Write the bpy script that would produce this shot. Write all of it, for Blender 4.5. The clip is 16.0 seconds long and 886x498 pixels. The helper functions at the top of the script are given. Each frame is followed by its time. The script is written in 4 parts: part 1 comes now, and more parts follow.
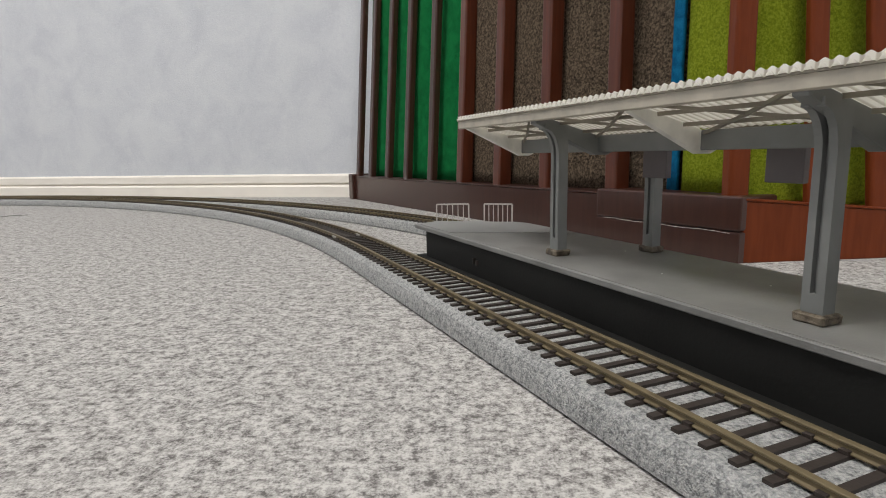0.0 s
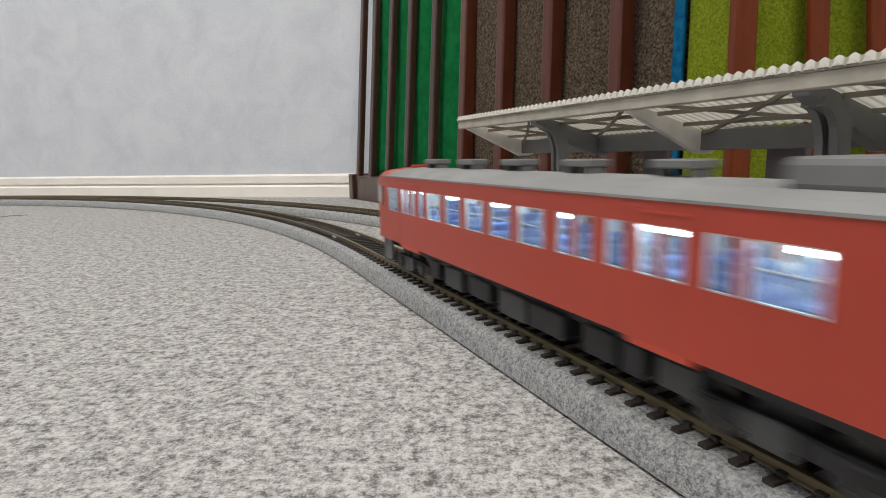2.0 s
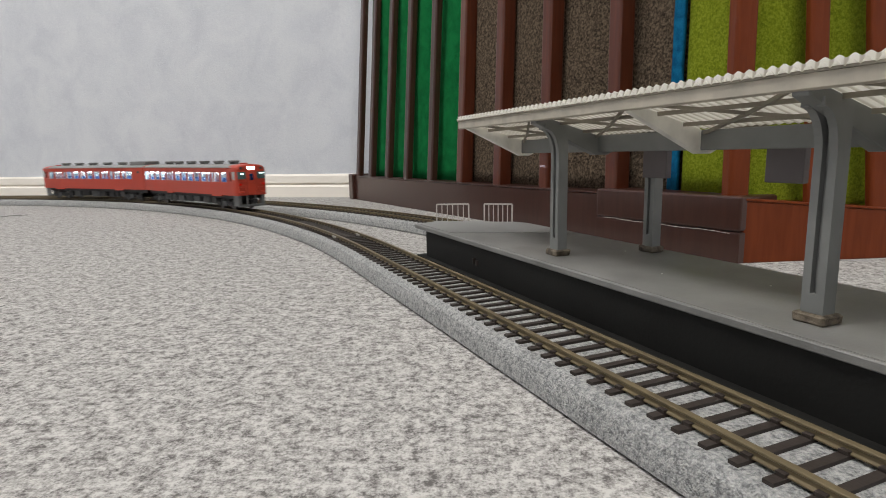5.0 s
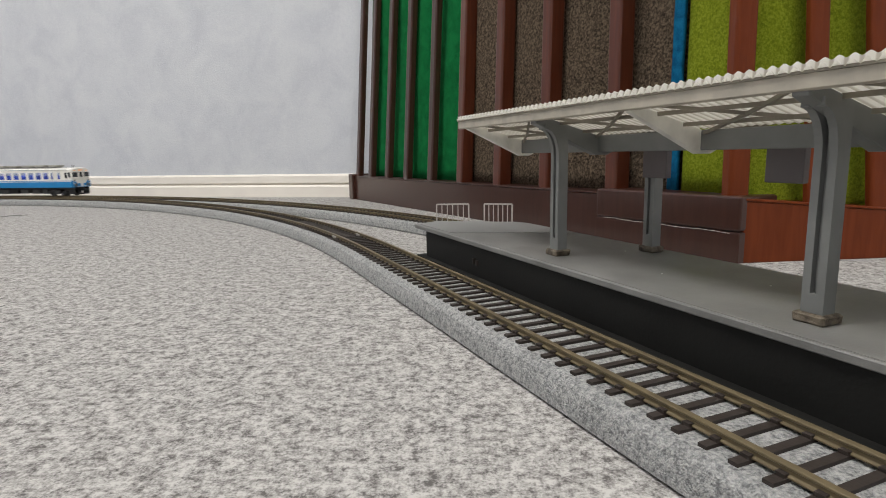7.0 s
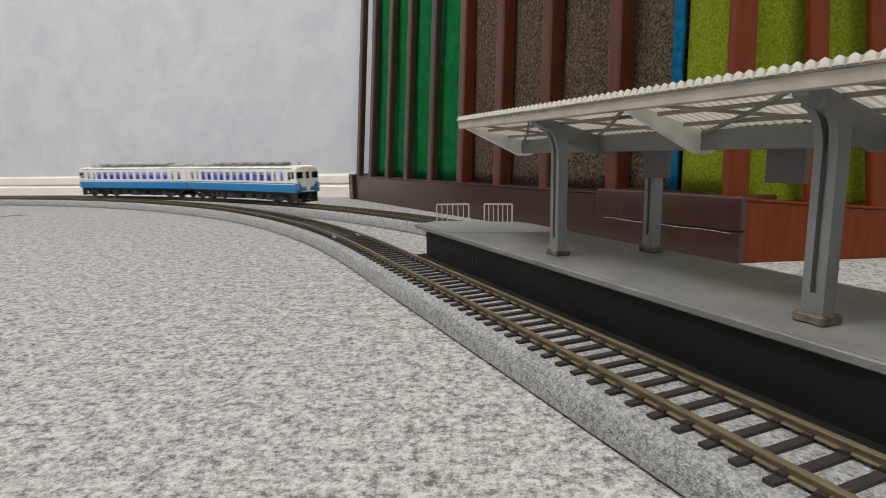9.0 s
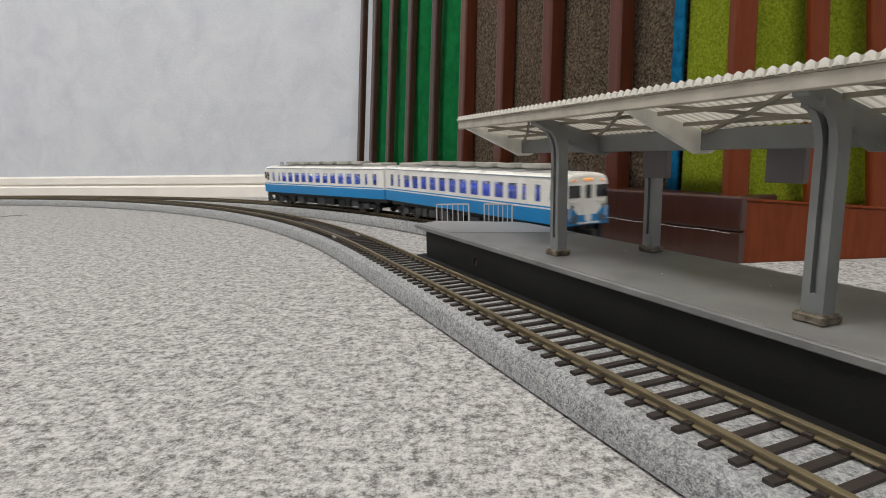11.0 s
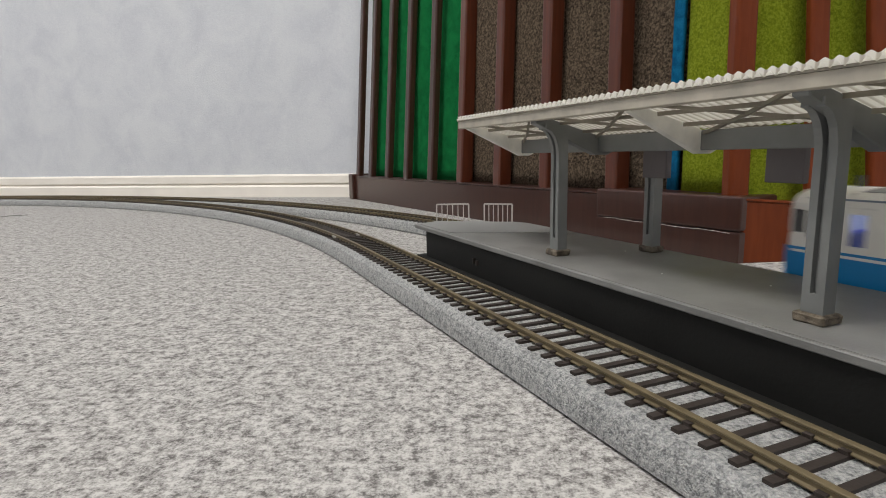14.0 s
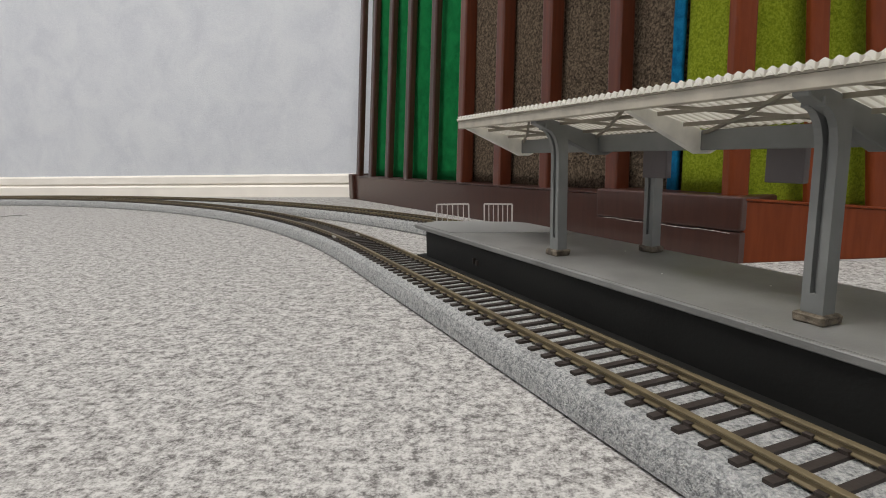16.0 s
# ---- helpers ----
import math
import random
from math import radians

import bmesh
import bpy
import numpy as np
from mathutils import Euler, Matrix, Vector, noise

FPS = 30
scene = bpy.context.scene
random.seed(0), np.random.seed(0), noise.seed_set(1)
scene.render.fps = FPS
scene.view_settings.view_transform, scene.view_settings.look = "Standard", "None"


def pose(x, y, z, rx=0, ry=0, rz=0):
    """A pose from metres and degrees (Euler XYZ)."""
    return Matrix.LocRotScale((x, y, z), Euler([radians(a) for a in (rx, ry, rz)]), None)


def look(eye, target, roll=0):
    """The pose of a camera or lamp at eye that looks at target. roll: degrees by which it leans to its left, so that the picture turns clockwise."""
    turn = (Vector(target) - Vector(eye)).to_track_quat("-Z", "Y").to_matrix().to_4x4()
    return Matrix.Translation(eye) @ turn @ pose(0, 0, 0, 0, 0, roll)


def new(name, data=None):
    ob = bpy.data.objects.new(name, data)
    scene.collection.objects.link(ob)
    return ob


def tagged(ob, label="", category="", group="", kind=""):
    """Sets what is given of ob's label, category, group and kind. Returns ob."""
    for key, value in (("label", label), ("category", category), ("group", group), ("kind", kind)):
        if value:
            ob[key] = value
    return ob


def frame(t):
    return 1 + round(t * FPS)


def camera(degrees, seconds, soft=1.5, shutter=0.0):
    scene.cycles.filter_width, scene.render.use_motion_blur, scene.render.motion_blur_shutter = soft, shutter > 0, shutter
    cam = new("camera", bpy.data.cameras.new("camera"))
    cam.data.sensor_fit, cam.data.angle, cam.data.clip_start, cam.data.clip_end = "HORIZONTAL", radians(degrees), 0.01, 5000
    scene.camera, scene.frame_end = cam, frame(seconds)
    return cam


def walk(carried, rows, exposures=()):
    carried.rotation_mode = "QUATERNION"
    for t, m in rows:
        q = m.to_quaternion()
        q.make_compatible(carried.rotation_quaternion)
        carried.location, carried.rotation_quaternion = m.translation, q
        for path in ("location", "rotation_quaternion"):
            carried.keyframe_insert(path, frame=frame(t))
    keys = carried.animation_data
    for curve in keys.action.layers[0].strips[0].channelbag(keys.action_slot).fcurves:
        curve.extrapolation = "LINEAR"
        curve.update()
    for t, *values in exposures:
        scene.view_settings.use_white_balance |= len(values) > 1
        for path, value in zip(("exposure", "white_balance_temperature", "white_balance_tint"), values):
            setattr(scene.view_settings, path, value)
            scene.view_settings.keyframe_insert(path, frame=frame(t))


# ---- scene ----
MM = 0.001
cam = camera(76.09, 16.0, soft=1.0, shutter=0.5)
EYE = Vector((0, 0, 0.06673))
PITCH = radians(9.46)
VIEW = look(EYE, EYE + Vector((0, math.cos(PITCH), -math.sin(PITCH))), -1.09)
walk(cam, [(0.0, VIEW), (16.0, VIEW)], [(0.0, 0.0, 6500, 10), (16.0, 0.0, 6500, 10)])

# ---- light: a lit room, two ceiling panels and a weak even ambience ----
world = bpy.data.worlds.new("world")
scene.world = world
world.use_nodes = True
world.node_tree.nodes["Background"].inputs[0].default_value = (0.8, 0.85, 1.0, 1)
world.node_tree.nodes["Background"].inputs[1].default_value = 0.05


def ceiling_lamp(x, y, sx, sy, watts):
    data = bpy.data.lights.new("ceiling_panel", "AREA")
    data.shape, data.size, data.size_y, data.energy = "RECTANGLE", sx, sy, watts
    data.color = (1.0, 0.97, 0.93)
    ob = new("ceiling_panel_light", data)
    ob.matrix_basis = pose(x, y, 2.33)
    return ob


ceiling_lamp(-1.0, -0.1, 0.9, 0.9, 33)
ceiling_lamp(0.55, -1.1, 0.9, 0.9, 20)


# ---- materials ----
def mat(name, base, rough=0.6, metal=0.0, vary=0.12, scale=60.0, bump=0.2, fine=900.0, dist=0.0004, spec=0.5, alt=None, detail=4.0,
        coat=0.0, emit=None, power=0.0):
    m = bpy.data.materials.new(name)
    m.use_nodes = True
    nt = m.node_tree
    b = nt.nodes["Principled BSDF"]
    b.inputs["Roughness"].default_value, b.inputs["Metallic"].default_value = rough, metal
    b.inputs["Specular IOR Level"].default_value = spec
    b.inputs["Coat Weight"].default_value = coat
    if emit:
        b.inputs["Emission Color"].default_value = (*emit, 1)
        b.inputs["Emission Strength"].default_value = power
    tc = nt.nodes.new("ShaderNodeTexCoord")
    n1 = nt.nodes.new("ShaderNodeTexNoise")
    n1.inputs["Scale"].default_value, n1.inputs["Detail"].default_value = scale, detail
    nt.links.new(tc.outputs["Object"], n1.inputs["Vector"])
    ramp = nt.nodes.new("ShaderNodeValToRGB")
    a = alt or [c * (1 - vary) for c in base]
    ramp.color_ramp.elements[0].position, ramp.color_ramp.elements[1].position = 0.35, 0.65
    ramp.color_ramp.elements[0].color = (*a, 1)
    ramp.color_ramp.elements[1].color = (*[min(1, c * (1 + (0 if alt else vary))) for c in base], 1)
    nt.links.new(n1.outputs["Fac"], ramp.inputs["Fac"])
    nt.links.new(ramp.outputs["Color"], b.inputs["Base Color"])
    n2 = nt.nodes.new("ShaderNodeTexNoise")
    n2.inputs["Scale"].default_value, n2.inputs["Detail"].default_value = fine, 3
    nt.links.new(tc.outputs["Object"], n2.inputs["Vector"])
    if bump:
        bn = nt.nodes.new("ShaderNodeBump")
        bn.inputs["Strength"].default_value, bn.inputs["Distance"].default_value = bump, dist
        nt.links.new(n2.outputs["Fac"], bn.inputs["Height"])
        nt.links.new(bn.outputs["Normal"], b.inputs["Normal"])
    rr = nt.nodes.new("ShaderNodeMapRange")
    rr.inputs["To Min"].default_value, rr.inputs["To Max"].default_value = max(0.02, rough - 0.08), min(1, rough + 0.08)
    nt.links.new(n1.outputs["Fac"], rr.inputs["Value"])
    nt.links.new(rr.outputs["Result"], b.inputs["Roughness"])
    return m


def felt(name, dark, mid, light, blotch, fibre, bump, dist, stretch=(1, 1, 1), patch=0.0, swing=0.2, twist=0.6):
    """A mottled fibre surface: soft blotches of three tones, fine fibres over them."""
    m = bpy.data.materials.new(name)
    m.use_nodes = True
    nt = m.node_tree
    b = nt.nodes["Principled BSDF"]
    b.inputs["Roughness"].default_value = 0.95
    b.inputs["Specular IOR Level"].default_value = 0.1
    tc = nt.nodes.new("ShaderNodeTexCoord")
    mp = nt.nodes.new("ShaderNodeMapping")
    mp.inputs["Scale"].default_value = stretch
    nt.links.new(tc.outputs["Object"], mp.inputs["Vector"])
    a = nt.nodes.new("ShaderNodeTexNoise")
    a.inputs["Scale"].default_value, a.inputs["Detail"].default_value, a.inputs["Roughness"].default_value = blotch, 5, 0.62
    a.inputs["Distortion"].default_value = twist
    c = nt.nodes.new("ShaderNodeTexNoise")
    c.inputs["Scale"].default_value, c.inputs["Detail"].default_value = fibre, 4
    c.inputs["Distortion"].default_value = twist * 2
    for n in (a, c):
        nt.links.new(mp.outputs["Vector"], n.inputs["Vector"])
    mixv = nt.nodes.new("ShaderNodeMath")
    mixv.operation = "MULTIPLY_ADD"
    mixv.inputs[1].default_value = 0.35
    nt.links.new(c.outputs["Fac"], mixv.inputs[0])
    half = nt.nodes.new("ShaderNodeMath")
    half.operation = "MULTIPLY"
    half.inputs[1].default_value = 0.65
    nt.links.new(a.outputs["Fac"], half.inputs[0])
    nt.links.new(half.outputs[0], mixv.inputs[2])
    ramp = nt.nodes.new("ShaderNodeValToRGB")
    e = ramp.color_ramp.elements
    e[0].position, e[1].position = 0.38, 0.60
    e[0].color, e[1].color = (*dark, 1), (*light, 1)
    k = e.new(0.48)
    k.color = (*mid, 1)
    tone = mixv.outputs[0]
    if patch:      # broad soft patches under the specks
        w = nt.nodes.new("ShaderNodeTexNoise")
        w.inputs["Scale"].default_value, w.inputs["Detail"].default_value = patch, 3
        nt.links.new(mp.outputs["Vector"], w.inputs["Vector"])
        ad = nt.nodes.new("ShaderNodeMath")
        ad.operation = "MULTIPLY_ADD"
        ad.inputs[1].default_value, ad.inputs[2].default_value = swing, -swing / 2
        nt.links.new(w.outputs["Fac"], ad.inputs[0])
        su = nt.nodes.new("ShaderNodeMath")
        nt.links.new(tone, su.inputs[0])
        nt.links.new(ad.outputs[0], su.inputs[1])
        tone = su.outputs[0]
    nt.links.new(tone, ramp.inputs["Fac"])
    nt.links.new(ramp.outputs["Color"], b.inputs["Base Color"])
    bn = nt.nodes.new("ShaderNodeBump")
    bn.inputs["Strength"].default_value, bn.inputs["Distance"].default_value = bump, dist
    nt.links.new(c.outputs["Fac"], bn.inputs["Height"])
    nt.links.new(bn.outputs["Normal"], b.inputs["Normal"])
    return m


def wood(name, base, dark, rough, coat=0.06, spec=0.38):
    m = mat(name, base, rough, alt=dark, scale=30, detail=6, bump=0.12, fine=260, dist=0.0003, coat=coat, spec=spec)
    nt = m.node_tree
    mp = nt.nodes.new("ShaderNodeMapping")
    mp.inputs["Scale"].default_value = (9, 9, 0.8)
    tc = nt.nodes["Texture Coordinate"]
    nt.links.new(tc.outputs["Object"], mp.inputs["Vector"])
    for n in nt.nodes:
        if n.bl_idname == "ShaderNodeTexNoise":
            nt.links.new(mp.outputs["Vector"], n.inputs["Vector"])
            n.inputs["Distortion"].default_value = 0.8
    return m


CARPET = felt("grey_felt_carpet", (0.135, 0.127, 0.122), (0.335, 0.322, 0.308), (0.565, 0.552, 0.53), 500, 1600, 0.3, 0.0005, stretch=(1, 1, 1), patch=180, swing=0.32, twist=0.15)
FOAM = felt("grey_granular_foam", (0.20, 0.204, 0.207), (0.375, 0.38, 0.376), (0.56, 0.56, 0.548), 850, 1900, 1.0, 0.0012, patch=300, swing=0.20, twist=0.1)
WALLPAPER = felt("pale_wallpaper", (0.60, 0.62, 0.665), (0.65, 0.67, 0.71), (0.70, 0.72, 0.75), 14, 330, 0.5, 0.0008)
def emboss(m):
    """Sparse raised nicks over the paper."""
    nt = m.node_tree
    old = next(n for n in nt.nodes if n.bl_idname == "ShaderNodeBump")
    mp = next(n for n in nt.nodes if n.bl_idname == "ShaderNodeMapping")
    v = nt.nodes.new("ShaderNodeTexNoise")
    v.inputs["Scale"].default_value, v.inputs["Detail"].default_value, v.inputs["Distortion"].default_value = 55, 6, 2.0
    nt.links.new(mp.outputs["Vector"], v.inputs["Vector"])
    r = nt.nodes.new("ShaderNodeMapRange")
    r.inputs["From Min"].default_value, r.inputs["From Max"].default_value = 0.64, 0.76
    nt.links.new(v.outputs["Fac"], r.inputs["Value"])
    bn = nt.nodes.new("ShaderNodeBump")
    bn.inputs["Strength"].default_value, bn.inputs["Distance"].default_value = 0.3, 0.0006
    nt.links.new(r.outputs["Result"], bn.inputs["Height"])
    nt.links.new(old.outputs["Normal"], bn.inputs["Normal"])
    nt.links.new(bn.outputs["Normal"], nt.nodes["Principled BSDF"].inputs["Normal"])


emboss(WALLPAPER)
CEILING = mat("ceiling_paper", (0.78, 0.78, 0.76), 0.9, vary=0.03, scale=8)
CREAM = mat("cream_painted_trim", (0.92, 0.87, 0.79), 0.45, vary=0.03, scale=20, bump=0.05)
WALNUT = wood("dark_stained_wood", (0.056, 0.020, 0.013), (0.043, 0.015, 0.010), 0.32, coat=0.3, spec=0.45)
CHESTNUT = wood("red_brown_stained_wood", (0.185, 0.040, 0.011), (0.150, 0.031, 0.008), 0.36, coat=0.0, spec=0.2)
GREEN_FELT = felt("green_felt", (0.004, 0.105, 0.028), (0.005, 0.135, 0.036), (0.008, 0.165, 0.046), 60, 2400, 0.4, 0.0004)
BROWN_PILE = felt("brown_pile_carpet", (0.030, 0.022, 0.016), (0.105, 0.078, 0.056), (0.27, 0.205, 0.14), 500, 1500, 1.0, 0.0016)
LIME_TURF = felt("lime_turf", (0.16, 0.215, 0.012), (0.27, 0.34, 0.018), (0.40, 0.47, 0.04), 620, 2000, 1.0, 0.0015)
BLUE_EDGE = felt("blue_felt", (0.004, 0.075, 0.17), (0.005, 0.115, 0.24), (0.01, 0.16, 0.31), 120, 1800, 0.5, 0.0006)
RAIL = mat("weathered_brass_rail", (0.150, 0.117, 0.064), 0.48, 0.2, vary=0.18, scale=120, bump=0.1)
SLEEPER = mat("dark_brown_plastic_sleeper", (0.030, 0.022, 0.018), 0.6, vary=0.25, scale=300)
PLAT_TOP = mat("grey_painted_platform", (0.205, 0.203, 0.195), 0.5, vary=0.16, scale=45, bump=0.2, fine=1400, spec=0.5)
PLAT_END = mat("pale_grey_end_plate", (0.245, 0.245, 0.24), 0.45, vary=0.08, scale=45, bump=0.15, fine=1400)
PLAT_SIDE = mat("black_painted_platform_side", (0.011, 0.011, 0.010), 0.6, vary=0.25, scale=40, spec=0.3)
STEEL = mat("grey_painted_column", (0.20, 0.205, 0.20), 0.5, vary=0.08, scale=90, bump=0.08)
ROOF_WHITE = mat("off_white_corrugated_roof", (0.84, 0.83, 0.78), 0.5, vary=0.06, scale=60)
_b = ROOF_WHITE.node_tree.nodes["Principled BSDF"]
_o = ROOF_WHITE.node_tree.nodes["Material Output"]
_tr = ROOF_WHITE.node_tree.nodes.new("ShaderNodeBsdfTranslucent")
_tr.inputs["Color"].default_value = (0.90, 0.88, 0.80, 1)
_mx = ROOF_WHITE.node_tree.nodes.new("ShaderNodeMixShader")
_mx.inputs[0].default_value = 0.72
ROOF_WHITE.node_tree.links.new(_b.outputs[0], _mx.inputs[1])
ROOF_WHITE.node_tree.links.new(_tr.outputs[0], _mx.inputs[2])
ROOF_WHITE.node_tree.links.new(_mx.outputs[0], _o.inputs["Surface"])
# a darker, browner tone follows the grooves of the corrugation
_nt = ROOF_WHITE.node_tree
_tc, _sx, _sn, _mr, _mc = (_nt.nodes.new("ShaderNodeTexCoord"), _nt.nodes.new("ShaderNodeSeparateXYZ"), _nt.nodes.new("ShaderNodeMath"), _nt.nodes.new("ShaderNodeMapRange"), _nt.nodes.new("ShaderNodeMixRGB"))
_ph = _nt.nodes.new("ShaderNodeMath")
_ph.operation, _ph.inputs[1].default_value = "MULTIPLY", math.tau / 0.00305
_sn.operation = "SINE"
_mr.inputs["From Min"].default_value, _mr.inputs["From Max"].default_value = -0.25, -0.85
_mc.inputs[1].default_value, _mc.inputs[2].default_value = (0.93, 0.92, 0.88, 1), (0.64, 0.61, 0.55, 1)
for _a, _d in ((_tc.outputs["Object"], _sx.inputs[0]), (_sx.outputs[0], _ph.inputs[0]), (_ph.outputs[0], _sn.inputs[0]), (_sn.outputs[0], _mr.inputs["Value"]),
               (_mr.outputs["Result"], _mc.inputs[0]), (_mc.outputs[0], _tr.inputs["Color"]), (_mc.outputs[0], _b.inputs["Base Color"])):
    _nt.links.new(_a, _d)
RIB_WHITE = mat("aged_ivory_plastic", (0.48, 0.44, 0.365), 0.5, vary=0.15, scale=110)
FOOT = mat("weathered_footing", (0.20, 0.165, 0.12), 0.7, alt=(0.06, 0.045, 0.03), scale=500, bump=0.6, fine=2000)
RAIL_JOINT = mat("pale_rail_joiner", (0.45, 0.44, 0.42), 0.4, 0.4, vary=0.1)
BALLAST_DARK = mat("dark_brown_track_web", (0.045, 0.036, 0.030), 0.8, vary=0.3, scale=400)
FENCE = mat("pale_metal_fence", (0.46, 0.43, 0.40), 0.45, vary=0.08)
CHESTNUT_DARK = wood("brown_stained_wood", (0.112, 0.026, 0.010), (0.082, 0.018, 0.007), 0.32, coat=0.35, spec=0.45)
PLAT_EDGE = mat("pale_edge_grey", (0.235, 0.232, 0.22), 0.55, alt=(0.20, 0.197, 0.187), scale=90)
# the same ivory at about half the value of RIB_WHITE
RIB_DARK = mat("darker_ivory_plastic", (0.25, 0.225, 0.18), 0.6, vary=0.2, scale=90)
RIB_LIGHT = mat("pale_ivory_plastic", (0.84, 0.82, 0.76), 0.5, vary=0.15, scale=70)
BOARD = mat("dark_grey_board", (0.12, 0.103, 0.105), 0.5, vary=0.06)
PANEL = mat("ceiling_lamp_glow", (0.9, 0.9, 0.9), 0.5, emit=(1.0, 0.97, 0.93), power=3.0)

# ---- geometry helpers, in millimetres ----
def part(name, bm, material, parent=None, label="", smooth=False):
    me = bpy.data.meshes.new(name)
    bmesh.ops.scale(bm, vec=(MM, MM, MM), verts=bm.verts)
    bm.normal_update()
    bm.to_mesh(me)
    bm.free()
    me.materials.append(material)
    if smooth:
        for poly in me.polygons:
            poly.use_smooth = True
    ob = new(name, me)
    if parent:
        ob.parent = parent
    if label:
        ob["label"] = label
    return ob


def box(bm, x0, x1, y0, y1, z0, z1, m=None):
    r = bmesh.ops.create_cube(bm, size=1)
    for v in r["verts"]:
        v.co = Vector((x0 + (v.co.x + .5) * (x1 - x0), y0 + (v.co.y + .5) * (y1 - y0), z0 + (v.co.z + .5) * (z1 - z0)))
        if m:
            v.co = m @ v.co
    return r["verts"]


def boxes(*specs, bevel=0.0, seg=1):
    bm = bmesh.new()
    for s in specs:
        box(bm, *s)
    if bevel:
        bmesh.ops.bevel(bm, geom=bm.edges[:], offset=bevel, segments=seg, profile=0.5, affect="EDGES")
    return bm


def prism(bm, pts, axis, a0, a1):
    """Extrude a closed 2D outline along an axis ('x', 'y' or 'z') from a0 to a1."""
    def co(u, v, a):
        return {"x": (a, u, v), "y": (u, a, v), "z": (u, v, a)}[axis]
    lo = [bm.verts.new(co(u, v, a0)) for u, v in pts]
    hi = [bm.verts.new(co(u, v, a1)) for u, v in pts]
    n = len(pts)
    for i in range(n):
        bm.faces.new((lo[i], lo[(i + 1) % n], hi[(i + 1) % n], hi[i]))
    bm.faces.new(lo[::-1])
    bm.faces.new(hi)
    bmesh.ops.recalc_face_normals(bm, faces=bm.faces[:])
    return bm


def cyl(bm, r, a0, a1, axis="y", at=(0, 0), seg=16):
    return prism(bm, [(at[0] + r * math.cos(i * math.tau / seg), at[1] + r * math.sin(i * math.tau / seg)) for i in range(seg)], axis, a0, a1)


def bar(bm, a, b, w, h):
    """A rectangular bar from a to b."""
    a, b = Vector(a), Vector(b)
    q = (b - a).to_track_quat("X", "Z").to_matrix().to_4x4()
    box(bm, 0, (b - a).length, -w / 2, w / 2, -h / 2, h / 2, Matrix.Translation(a) @ q)


def empty(name, m):
    ob = new(name)
    ob.empty_display_size = 0.01
    ob.matrix_basis = m
    return ob


# ---- the line of the tracks: u along, v across, both in millimetres ----
TH = radians(-23.464)
U = Vector((math.sin(TH), math.cos(TH), 0))
V = Vector((math.cos(TH), -math.sin(TH), 0))
RAILTOP = 12.1
BED = 9.2


def plan(u, v, z=0.0):
    return U * u + V * v + Vector((0, 0, z))


def line_pose(u, v, z=0.0):
    """Local x runs along the track (away), local y to its left."""
    return Matrix.Translation(plan(u, v, z) * MM) @ Matrix.Rotation(math.atan2(U.y, U.x), 4, "Z")


class Track:
    """Straight at the offset v, turned by a small angle, up to u0, then a left-hand arc. The line may dip at its near end."""
    def __init__(self, v, u0, radius, turn=0.0, dip=0.0, dip_from=0.0, dip_over=1.0):
        self.v, self.u0, self.radius = v, u0, radius
        self.u_way = U * math.cos(turn) + V * math.sin(turn)
        self.v_way = V * math.cos(turn) - U * math.sin(turn)
        self.dip, self.dip_from, self.dip_over = dip, dip_from, dip_over

    def height(self, s):
        f = min(1.0, max(0.0, (s - self.dip_from) / self.dip_over))
        return self.dip * (1 - f * f * (3 - 2 * f))

    def at(self, s, side=0.0):
        z = Vector((0, 0, self.height(s)))
        if s <= self.u0:
            return self.u_way * s + self.v_way * (self.v - side) + z, 0.0
        h = (s - self.u0) / self.radius
        r = self.radius - side
        return self.u_way * (self.u0 + r * math.sin(h)) + self.v_way * (self.v - self.radius + r * math.cos(h)) + z, h

    def stand(self, s, z):
        p, h = self.at(s)
        return Matrix.Translation((p + Vector((0, 0, z))) * MM) @ Matrix.Rotation(math.atan2(self.u_way.y, self.u_way.x) + h, 4, "Z")


NEAR = Track(100.2, 330.0, 1029.0)
FAR = Track(207.05, 209.0, 1128.4, 0.02, -4.5, 180.0, 254.0)

# ---- setting ----
def sheet(name, pts, material, label, thick=2.0):
    bm = bmesh.new()
    prism(bm, pts, "z", -thick, 0)
    return tagged(part(name, bm, material), label, name.split("_")[0], kind="structure")


floor = sheet("floor", [(-2600, -2600), (2600, -2600), (2600, 1700), (-2600, 1700)], CARPET, "mottled light grey felt carpet covering the floor", 20)

WALL_A = Vector((-153.5, 948.0))
WALL_D = Vector((0.967, -0.255))
WALL_N = Vector((0.255, 0.967))


def wall_pose(x, y, dx, dy):
    return Matrix.Translation((x * MM, y * MM, 0)) @ Matrix.Rotation(math.atan2(dy, dx), 4, "Z")


wall = part("wall_north", boxes((-2600, 2180, 0, 60, -20, 2400)), WALLPAPER)
wall.matrix_basis = wall_pose(WALL_A.x, WALL_A.y, *WALL_D)
tagged(wall, "pale blue-grey textured wallpaper wall", "wall", kind="structure")
